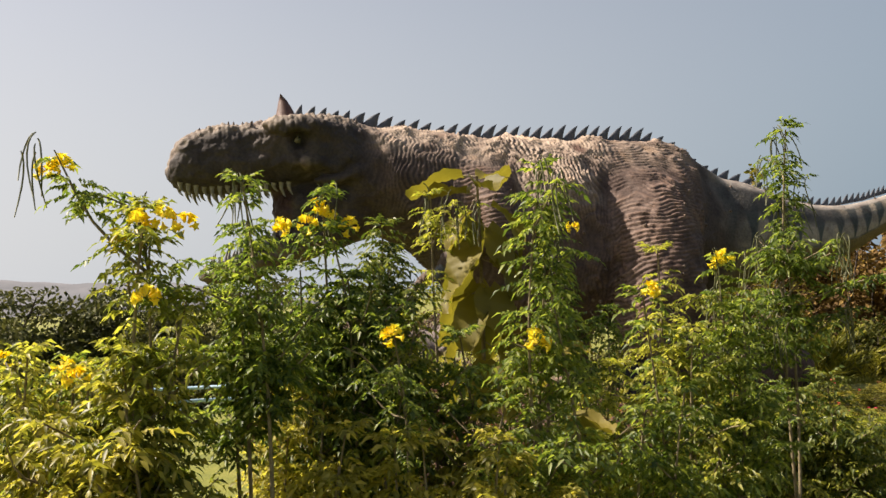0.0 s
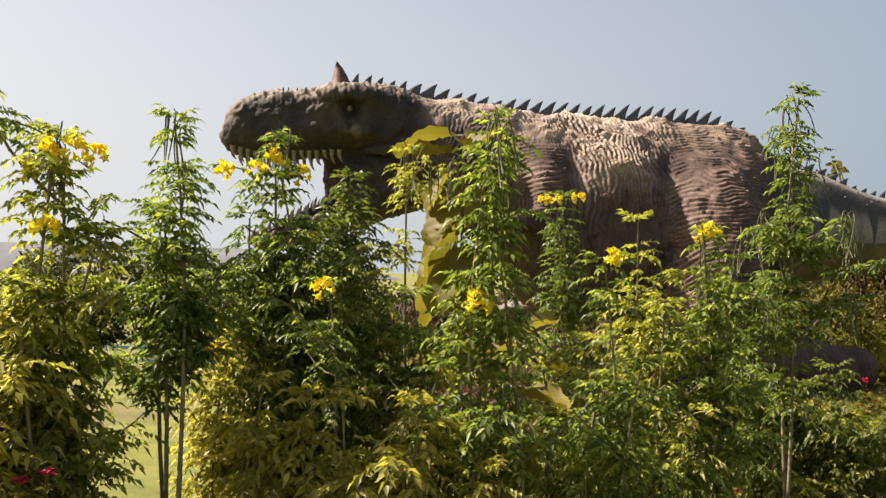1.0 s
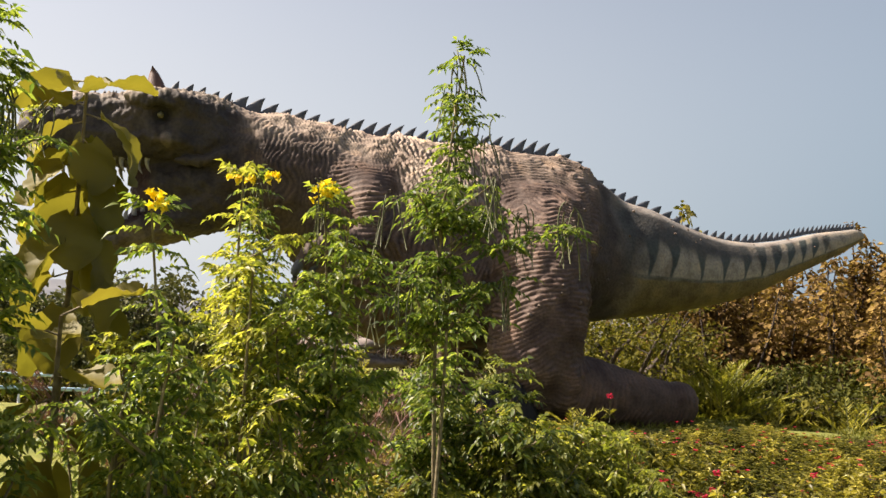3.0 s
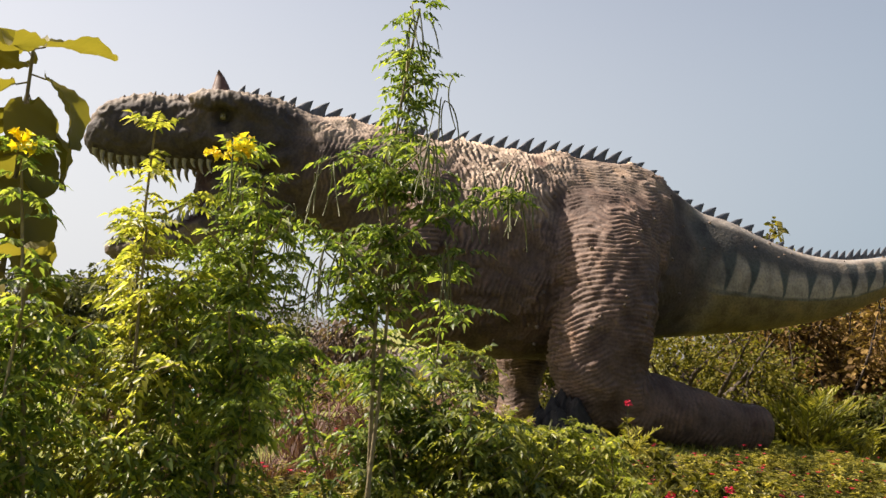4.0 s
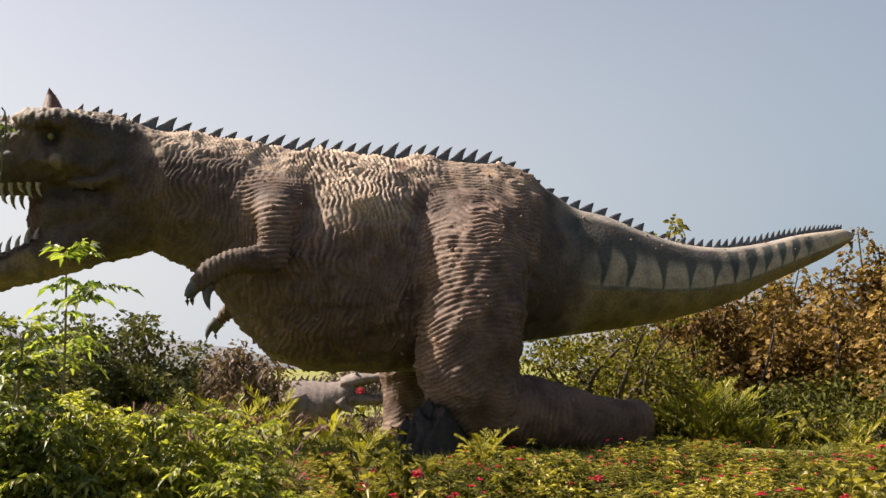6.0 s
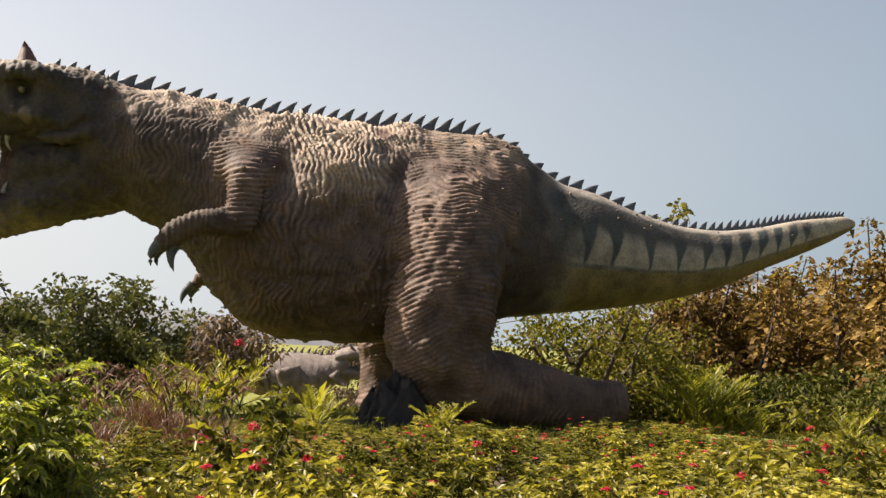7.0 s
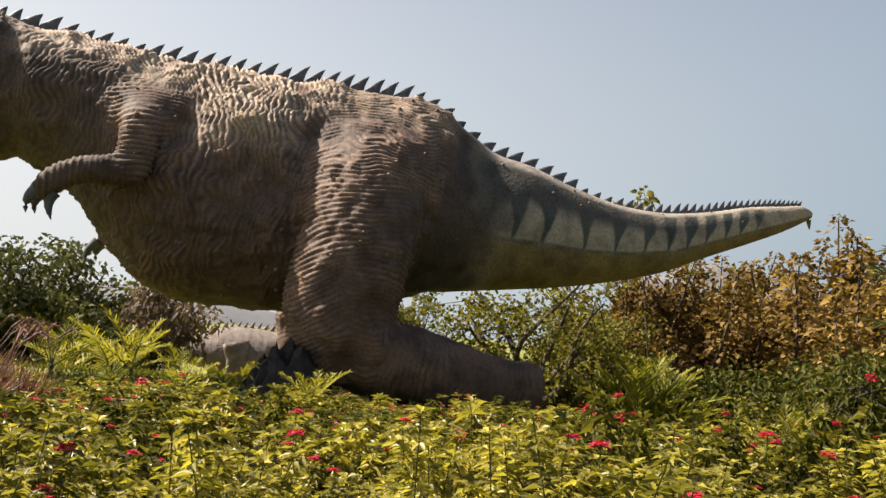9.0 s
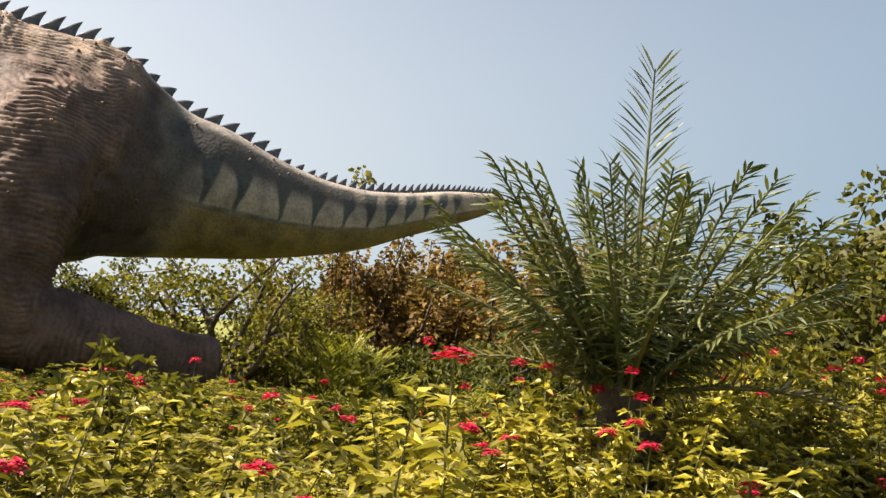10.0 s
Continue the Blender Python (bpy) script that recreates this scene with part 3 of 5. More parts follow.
    amp = body * (1 - .75 * rear) * (0.02 + 0.052 * lower) * (1 + .5 * ribs) * np.maximum(patch, ribs) * (1 - .55 * (1 - smooth01(-.2, .9, s)) * (1 - smooth01(4.2, 4.7, z)))
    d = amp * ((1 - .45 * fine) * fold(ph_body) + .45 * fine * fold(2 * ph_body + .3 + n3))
    d += w_thigh * (1 - w_shank) * 0.055 * (0.5 + 0.5 * smooth01(.5, 1.4, z)) * (1 - .3 * w_hip) * np.maximum(patch, .62 * smooth01(3.0, 3.6, z)) * ((1 - .4 * fine) * fold(ph_leg) + .4 * fine * fold(1.6 * ph_leg + n3))
    d += (w_arm - w_fore) * 0.044 * patch * fold(ph_arm) + w_fore * 0.028 * patch * fold(ph_fore)
    d += w_shank * (0.034 * patch * fold(ph_shank) + .04 * n1 + .02 * n2)
    d += (body + w_thigh) * (0.07 * n1 + 0.045 * n2 + .012 * n3 )
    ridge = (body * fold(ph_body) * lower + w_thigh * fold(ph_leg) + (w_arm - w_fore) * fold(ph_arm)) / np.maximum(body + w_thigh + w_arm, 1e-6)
    head = 1 - smooth01(-1.9, -1.1, s)
    lump = np.array([noise.noise(Vector((a * 9, b * 9, c * 9))) for a, b, c in V[head > 0]])
    d[head > 0] += head[head > 0] * (0.03 * np.abs(lump) + .05 * n2[head > 0] + .03 * n3[head > 0])
    scale = np.array([noise.voronoi(Vector((a * 8, b * 8, c * 8)))[0][0] for a, b, c in V[head > 0]])
    roof = smooth01(4.85, 5.1, z[head > 0])
    jawl = 1 - smooth01(3.2, 3.9, z[head > 0])
    d[head > 0] += head[head > 0] * (0.012 + 0.03 * roof + 0.018 * jawl) * np.clip(1 - 1.7 * scale, 0, 1)
    snout = head * smooth01(4.72, 4.95, z)
    d += snout * 0.016 * fold(s / .085 + .4 * wob(3, 3, 4, .3))
    # skull hollow before the eye, nostril, eye socket
    for c, rad, dep in (((-3.55, .55, 4.72), .34, .06), ((-4.72, .33, 4.78), .09, .05), ((-2.83, .72, 4.82), .19, .1), ((-2.2, .78, 4.62), .3, .04), ((-3.2, .62, 4.6), .25, .05)):
        q = np.sqrt((s - c[0]) ** 2 + (near - c[1]) ** 2 + (z - c[2]) ** 2)
        d -= dep * (1 - smooth01(rad * .3, rad, q))
    rim = np.sqrt((s + 4.72) ** 2 + (near - .33) ** 2 + (z - 4.78) ** 2)
    d += .035 * np.exp(-((rim - .12) / .035) ** 2)
    rim = np.sqrt((s + 2.83) ** 2 + (near - .72) ** 2 + (z - 4.82) ** 2)
    d += .05 * np.exp(-((rim - .25) / .06) ** 2) * smooth01(4.85, 5.0, z)
    # rib cage swells between two hollows behind the arm and before the thigh
    side_w = smooth01(.3, .7, near)
    d += side_w * .2 * np.exp(-((s - 2.0) / .5) ** 2 - ((z - 3.85) / .5) ** 2)
    d -= side_w * (1 - w_arm) * .12 * np.exp(-((s - 1.17) / .2) ** 2 - ((z - 3.9) / .6) ** 2)
    d -= side_w * (1 - w_thigh) * .13 * np.exp(-((s - 3.0) / .24) ** 2 - ((z - 3.3) / .9) ** 2)
    d -= side_w * .12 * rear * (1 - smooth01(5.9, 6.8, s))
    V = V + N * d[:, None]
    me.vertices.foreach_set("co", V.ravel())

    # painted colour scheme, with sunlight and shade put into parts of it
    def mixc(a, b, w):
        return a + (np.asarray(b) - a) * w[:, None]
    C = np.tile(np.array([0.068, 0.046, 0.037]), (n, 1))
    # sunlit crests put in as tan, creases left dark: upper flank, thigh front
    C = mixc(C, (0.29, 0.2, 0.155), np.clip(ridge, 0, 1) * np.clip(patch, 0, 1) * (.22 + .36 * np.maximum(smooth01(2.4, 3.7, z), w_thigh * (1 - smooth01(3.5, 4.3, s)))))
    # tan belly, lifted in place of light bounced off the ground
    C = mixc(C, (0.125, 0.085, 0.06), (1 - smooth01(1.2, 2.4, z)) * body * .8)
    # tan back and ribs, paled to cream for the sun on them
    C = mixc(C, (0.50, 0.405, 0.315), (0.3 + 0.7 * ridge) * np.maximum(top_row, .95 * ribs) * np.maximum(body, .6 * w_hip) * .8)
    # grey-brown head, taken darker in place of its shade
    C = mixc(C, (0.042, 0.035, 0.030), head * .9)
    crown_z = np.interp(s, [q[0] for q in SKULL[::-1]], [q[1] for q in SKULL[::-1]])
    # light tan crown scales, paled further for sunlight on top
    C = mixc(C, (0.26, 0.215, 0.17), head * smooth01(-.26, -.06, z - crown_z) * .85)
    # darker round the brow
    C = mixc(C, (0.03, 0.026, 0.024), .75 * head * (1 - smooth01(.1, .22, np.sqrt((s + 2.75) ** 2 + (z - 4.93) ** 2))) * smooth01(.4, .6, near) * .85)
    C = mixc(C, (0.2, 0.165, 0.135), head * (1 - smooth01(.04, .14, np.sqrt(.4 * (s + 2.75) ** 2 + (z - 4.42) ** 2))) * np.clip(.3 + 2.6 * n3, 0, .8))
    C = mixc(C, (0.14, 0.11, 0.07), head * (1 - smooth01(2.75, 3.15, z + .25 * (s + 2.5))) * .7)
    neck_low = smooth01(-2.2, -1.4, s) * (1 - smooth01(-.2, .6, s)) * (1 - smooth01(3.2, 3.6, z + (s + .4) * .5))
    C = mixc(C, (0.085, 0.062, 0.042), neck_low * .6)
    # the neck's own shade put into the colour, deepest between folds
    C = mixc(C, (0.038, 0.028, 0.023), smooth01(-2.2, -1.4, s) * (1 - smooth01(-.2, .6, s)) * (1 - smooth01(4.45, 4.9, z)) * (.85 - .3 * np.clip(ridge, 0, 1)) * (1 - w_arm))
    C = mixc(C, (0.085, 0.058, 0.044), w_shank * .85)
    C = mixc(C, (0.15, 0.098, 0.074), w_shank * .8 * fold(ph_shank) * patch)
    # dark hip colour running into the stripes, deepened for the thigh's shade
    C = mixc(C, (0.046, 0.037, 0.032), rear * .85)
    tail = smooth01(5.75, 6.5, s + .25 * n2 - .1 * n1) * smooth01(1.1, 1.5, z)
    ztop, zbot = along_spine(s, 1), along_spine(s, 2)
    v = (z - zbot) / np.maximum(ztop - zbot, .05)
    C = mixc(C, (0.275, 0.245, 0.195), tail)
    C = mixc(C, (0.145, 0.115, 0.05), tail * (1 - smooth01(.315, .35, v + .012 * np.sin(s * 9))))
    C = mixc(C, (0.035, 0.05, 0.055), tail * smooth01(.31, .33, v) * (1 - smooth01(.345, .365, v)) * .6)
    bars = np.array([6.05, 6.58, 7.17, 7.96, 8.65, 9.34, 9.84, 10.32, 10.77, 11.2, 11.6, 12.0])
    at = np.min(np.abs((s - .3 * (v - .4) + .05 * n2)[:, None] - bars[None]), 1)
    wide = (.035 + .13 * smooth01(.36, .72, v)) * (1.1 - .06 * np.clip(s - 6, 0, 7))
    stripe = (1 - smooth01(wide * .7, wide * 1.25, at)) * smooth01(.33, .37, v) * (1 - smooth01(11.5, 12.8, s) * .6)
    C = mixc(C, (0.036, 0.052, 0.053), tail * stripe * .92)
    C = mixc(C, (0.06, 0.057, 0.051), tail * smooth01(.56, .70, v + .05 * n2) * (1 - smooth01(.87, .93, v)) * (1 - smooth01(8.6, 11.5, s)) * .95)
    # tail root: its own dark grey, with the thigh's shade put in
    C = mixc(C, (0.045, 0.046, 0.043), tail * (1 - smooth01(6.1, 7.0, s + .3 * n2)) * smooth01(.30, .42, v) * .93)
    C = mixc(C, (0.30, 0.27, 0.235), tail * smooth01(.86, .93, v))
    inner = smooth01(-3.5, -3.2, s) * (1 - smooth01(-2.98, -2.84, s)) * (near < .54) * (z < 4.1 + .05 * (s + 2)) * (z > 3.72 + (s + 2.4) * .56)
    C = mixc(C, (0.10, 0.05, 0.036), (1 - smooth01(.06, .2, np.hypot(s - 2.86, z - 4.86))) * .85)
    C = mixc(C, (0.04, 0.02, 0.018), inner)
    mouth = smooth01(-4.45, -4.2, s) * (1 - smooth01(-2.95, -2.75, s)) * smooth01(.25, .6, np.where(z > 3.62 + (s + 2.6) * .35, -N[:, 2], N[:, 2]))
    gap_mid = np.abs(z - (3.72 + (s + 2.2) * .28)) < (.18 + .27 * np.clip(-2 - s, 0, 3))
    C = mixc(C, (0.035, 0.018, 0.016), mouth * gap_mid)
    # darker in the eye sockets and nostrils
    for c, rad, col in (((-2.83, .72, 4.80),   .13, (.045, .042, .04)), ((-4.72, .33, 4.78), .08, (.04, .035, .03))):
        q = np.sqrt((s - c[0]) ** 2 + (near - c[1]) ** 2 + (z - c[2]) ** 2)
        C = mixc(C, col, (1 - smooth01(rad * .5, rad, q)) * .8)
    extra = Geo()
    # crest of spikes from the head to the tail's tip
    q, rows = -2.62, []
    while q < 13.45:
        if q < -1.5:
            h, ln, step = .25, .24, .225
        elif q < .35:
            h, ln, step = .32, .34, .268
        elif q < 5.6:
            h, ln, step = .40, .345, .272
        elif q < 8.4:
            h, ln, step = .37, .40, .30
        else:
            f = (q - 8.4) / 5
            h, ln, step = .23 - .10 * f, .29 - .15 * f, .26 - .165 * f
        slope = math.atan2(float(top_of(q + .12) - top_of(q - .12)), .24)
        fin(extra, q, float(along_spine(q, 5)), float(top_of(q)) + (.09 if q < -1.2 else .05 if q < 0 else .03), h * r.uniform(.9, 1.1), ln * 1.05, .62 if q > -1.5 else .45, 0, .24, slope)
        q += step * r.uniform(.95, 1.05)
    cone(extra, (-2.92, 0, 5.2), (-3.0, 0, 5.79), .25, 2, (.03, 0, -.04), 14, .72)
    for side in (-1, 1):
        for i in range(15):  # upper teeth
            u = i / 14
            ss = -4.78 + 1.8 * u
            ww = np.interp(ss, [-5, -4.75, -4.0, -3.0, -2.5], [.16, .31, .45, .60, .66]) * .95
            ln = (.11 + .15 * math.sin(i * 2.1) ** 2 * r.uniform(.6, 1.2)) * (1.15 - .25 * u)
            zz = np.interp(ss, [-4.8, -4.4, -3.5, -2.6], [4.07, 3.98, 4.02, 4.08])
            cone(extra, (ss, side * ww, zz + .05), (ss + .07, side * (ww - .02), zz - ln), .042, 1, (-.03, 0, 0), 7)
        for i in range(12):  # lower teeth
            u = i / 11
            ss = -4.38 + 1.4 * u
            ww = np.interp(ss, [-4.5, -4.2, -3.4, -2.6], [.12, .24, .36, .46])
            zz = np.interp(ss, [-4.4, -3.9, -3.4, -2.9, -2.4], [2.60, 2.80, 3.06, 3.34, 3.66])
            cone(extra, (ss, side * ww, zz - .05), (ss + .04, side * ww, zz + .14 + .09 * math.sin(i * 1.7) ** 2), .04, 1, (-.02, 0, 0), 7)
        for i in range(26):  # pointed scales along the brow, the skull's roof and the neck's ridge
            ss = -4.55 + 2.9 * i / 25 + r.normal(0, .03)
            oo = (.16 + .1 * (i % 3)) * np.interp(ss, [-4.6, -3.6, -2.6, -1.6], [.5, .8, 1.3, 1.1])
            zz = float(top_of(ss)) - .06 - .9 * (oo - .1) ** 2
            cone(extra, (ss, side * oo, zz - .04), (ss + .02, side * oo, zz + r.uniform(.07, .12)), .045, 4, (0, 0, 0), 6)
        # eyes
        th, ph = np.meshgrid(np.arange(12) / 12 * 2 * math.pi, np.linspace(.02, math.pi - .02, 8))
        ball = np.stack([np.sin(ph) * np.cos(th), np.cos(ph), np.sin(ph) * np.sin(th)], -1)
        loft(extra, [np.array([-2.83, side * .67, 4.82]) + .06 * ring for ring in ball])
        extra.m[-86:] = [3] * 86
    for a, b in (((-.62, -1.80, 2.50), (-.72, -1.80, 2.18)), ((-.58, -1.62, 2.5), (-.64, -1.6, 2.2)), ((-.42, -1.78, 2.50), (-.40, -1.8, 2.12)),
                 ((-.12, 1.42, 2.12), (-.30, 1.40, 1.76)), ((-.06, 1.5, 2.1), (-.12, 1.5, 1.78))):
        cone(extra, a, b, .095, 0, (-.05, 0, .02), 10)
    cone(extra, (13.5, .3, 4.12), (13.53, .3, 3.92), .05, 4, (0, 0, 0), 8)
    # limpet-like studs scattered over back, flanks, thigh and tail
    dirs = r.permutation(n)
    count = 0
    for i in dirs:
        ok = (s[i] > .3 and z[i] > 1.2 and o[i] < .3) if s[i] < 6 else (v[i] > .6 and i % 2)
        if not ok or s[i] > 12.6:
            continue
        rad = r.uniform(.018, .04) * (.8 if s[i] > 6 else 1)
        a = V[i] - N[i] * .01
        b = V[i] + N[i] * rad * 1.1
        tube(extra, [a, (a + b) / 2, b], [rad * 1.2, rad, rad * .35], 7, 4)
        count += 1
        if count >= 120:
            break
    ex = extra.mesh("extra", [HORN, TOOTH, HORN_BROWN, EYE_MAT, SKIN])
    nv = len(ex.vertices)
    # one mesh: skin first, then horn parts
    A = np.empty(nv * 3); ex.vertices.foreach_get("co", A)
    polys = [tuple(p.vertices) for p in me.polygons]
    Fm = [0] * len(polys)
    polys += [tuple(k + n for k in f) for f in extra.f]
    Fm += [{0: 1, 1: 2, 2: 3, 3: 4, 4: 0}[k] for k in extra.m]
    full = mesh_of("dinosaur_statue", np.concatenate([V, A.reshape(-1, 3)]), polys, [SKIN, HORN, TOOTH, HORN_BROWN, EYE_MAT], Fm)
    at = full.color_attributes.new("paint_and_light", "FLOAT_COLOR", "POINT")
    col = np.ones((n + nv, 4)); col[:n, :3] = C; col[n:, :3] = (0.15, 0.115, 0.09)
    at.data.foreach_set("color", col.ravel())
    bpy.data.meshes.remove(me); bpy.data.meshes.remove(ex)
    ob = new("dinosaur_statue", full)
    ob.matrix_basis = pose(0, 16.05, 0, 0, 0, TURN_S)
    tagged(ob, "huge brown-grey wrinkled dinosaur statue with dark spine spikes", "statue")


def top_line(s):
    return np.maximum(along_spine(s, 1), 1.5)


build_statue()


def build_far_statue():
    """A smaller pale dinosaur statue with open jaws, standing beyond the large one."""
    g = Geo()
    k = np.linspace
    for table in ([(-3.4, .9, .7, .08, 0, .5, .5), (-2.6, 1.3, .6, .3, 0, .5, .6), (-1.7, 1.66, .4, .56, 0, .45, .7), (-.9, 1.74, .25, .66, 0, .42, .7), (-.3, 1.7, .45, .56, 0, .45, .7), (.1, 1.72, .8, .42, 0, .5, .6), (.5, 1.85, 1.2, .32, 0, .5, .6)],
                  [(.1, 1.82, 1.45, .3, 0, .5, .5), (.5, 1.97, 1.52, .38, 0, .5, .5), (1.0, 1.98, 1.64, .33, 0, .5, .5), (1.5, 1.99, 1.76, .25, 0, .5, .5), (1.85, 2.0, 1.84, .15, 0, .5, .5), (2.0, 1.95, 1.87, .05, 0, .5, .5)],
                  [(.1, 1.5, .95, .3, 0, .5, .5), (.6, 1.42, 1.0, .31, 0, .5, .5), (1.2, 1.32, 1.05, .24, 0, .5, .5), (1.75, 1.27, 1.1, .1, 0, .5, .5)]):
        st = resample([(q[0], 0, 0, *q[1:]) for q in table], 0.1)
        loft(g, [trunk_ring(q[0], q[3], q[4], max(q[5], .02), q[6], q[7], q[8], 24) for q in st])
    for o in (-.55, .55):
        limb(g, [(-1.2, o, 1.3, .35, .28), (-1.1, o, .8, .32, .25), (-1.2, o, .3, .2, .18), (-1.1, o, -.05, .24, .22)], 14)
        limb(g, [(.1, o * .9, 1.2, .16, .14), (.3, o, .95, .1, .1), (.5, o, .9, .07, .07)], 10)
    for v in g.v:   # deep upright wrinkles
        ph = np.sin(v[:, 0] * 24 + 3 * np.sin(v[:, 2] * 3.5)) + .5 * np.sin(v[:, 0] * 51 + 5 * np.sin(v[:, 2] * 6))
        v[:, 1] *= 1 + .055 * ph
        v[:, 2] += .012 * ph
    for i in range(17):
        q = -2.6 + i * .19
        fin(g, q, 0, float(np.interp(q, [-2.6, -1.7, -.9, -.3, .1, .5], [1.3, 1.66, 1.74, 1.7, 1.74, 1.95])), .2, .13, .5, 0, .3)
    for side in (-1, 1):
        for i in range(10):
            q = .55 + i * .12
            w = side * (.33 - .02 * i)
            lo, hi = float(np.interp(q, [.6, 1.2, 1.75], [1.4, 1.3, 1.25])), float(np.interp(q, [.5, 1.0, 1.85], [1.55, 1.66, 1.86]))
            cone(g, (q, w * .92, lo), (q, w * .92, lo + .13), .026, 1)
            cone(g, (q, w * .95, hi), (q, w * .95, hi - .12), .026, 1)
    for o in (-.36, .36):
        cone(g, (.6, o * .7, 1.86), (.52, o * .8, 2.06), .07, 0)
    ob = new("small_dinosaur_statue", g.mesh("small_dinosaur_statue", [PALE_STATUE, TOOTH]))
    ob.matrix_basis = pose(-.3, 30.4, gz(-.3, 30.4) + .06, 0, 0, 8) @ Matrix.Scale(1.15, 4)
    tagged(ob, "pale grey wrinkled dinosaur statue with open toothed jaws", "statue")


build_far_statue()


# ---------------------------------------------------------------- plants: kinds
def bent(a, b, r, wobble, n=7):
    """A gently crooked line from a to b."""
    a, b = np.asarray(a, float), np.asarray(b, float)
    u = np.linspace(0, 1, n)[:, None]
    k = r.normal(0, wobble, 3)
    return a + (b - a) * u + k * np.sin(u * math.pi) + r.normal(0, wobble * .25, 3) * np.sin(u * 2 * math.pi)


def line_at(pts, u):
    x = u * (len(pts) - 1)
    i = np.clip(x.astype(int), 0, len(pts) - 2)
    return pts[i] + (pts[i + 1] - pts[i]) * (x - i)[:, None]


def pinnate(geo, P, D, length, pairs, leaf_l, leaf_w, r, droop=.3):
    """Feathered leaves: a rachis from each P along D with pairs of narrow leaflets and one at the end."""
    P, D = np.asarray(P, float), unit(np.asarray(D, float))
    n = len(P)
    length = np.broadcast_to(length, (n,))
    side = unit(np.cross(D, np.array([0, 0, 1.0])) + 1e-4)
    for k in range(pairs + 1):
        u = .28 + .72 * k / pairs
        at = P + D * (length * u)[:, None]
        at[:, 2] -= droop * length * u ** 2
        along = D * 1.0
        along[:, 2] -= droop * u * 1.6
        along = unit(along)
        if k == pairs:
            leaves(geo, at, along + r.normal(0, .2, (n, 3)), leaf_l * r.uniform(.8, 1.35, n), leaf_w * r.uniform(.7, 1.3, n), .4, LEAF5, FACE5, .5, r)
        else:
            for sg in (-1, 1):
                dd = along * .6 + side * sg * .95 + r.normal(0, .2, (n, 3))
                leaves(geo, at, dd, leaf_l * r.uniform(.6, 1.2, n), leaf_w * r.uniform(.7, 1.3, n), .45, LEAF4, FACE4, .55, r)


def trumpet_cluster(seed, count=13, size=1.0):
    """A head of yellow trumpet flowers."""
    r = np.random.default_rng(seed)
    g = Geo()
    for _ in range(count):
        d = unit(r.normal(0, 1, 3) + np.array([0, 0, .5]))
        a = d * .015
        L = r.uniform(.04, .055) * size
        ref = unit(np.cross(d, [.3, .5, .8])); b2 = np.cross(d, ref)
        th = np.arange(10) / 10 * 2 * math.pi
        rings = []
        for u, w in ((0, .004), (.45, .007), (.75, .012), (1.0, .024)):
            lobe = 1 + (.32 * np.cos(5 * th) if u == 1 else 0)
            rings.append(a + d * L * u + size * (w * lobe)[:, None] * (np.cos(th)[:, None] * ref + np.sin(th)[:, None] * b2) if u == 1 else
                         a + d * L * u + size * w * (np.cos(th)[:, None] * ref + np.sin(th)[:, None] * b2))
        F = []
        for i in range(3):
            for j in range(10):
                F.append((i * 10 + j, i * 10 + (j + 1) % 10, (i + 1) * 10 + (j + 1) % 10, (i + 1) * 10 + j))
        g.add(np.concatenate(rings), F)
    return g.mesh("trumpet_cluster", PETAL_YELLOW)


def hanging_pod(seed):
    r = np.random.default_rng(seed)
    g = Geo()
    u = np.linspace(0, 1, 7)
    ln = r.uniform(.18, .3)
    tube(g, np.stack([.03 * np.sin(u * 2.5), .02 * u, .03 * np.sin(u * 3) - ln * u ** 1.2], 1), .0026 * np.sin(np.clip(u * .9 + .1, 0, 1) * 3) ** .3 + .0008, 5)
    return g.mesh("seed_pod", GREEN_STEM)


PODS = [hanging_pod(s) for s in (1, 2, 3)]
TRUMPETS = [trumpet_cluster(s, 11, .66) for s in (1, 2, 3)]


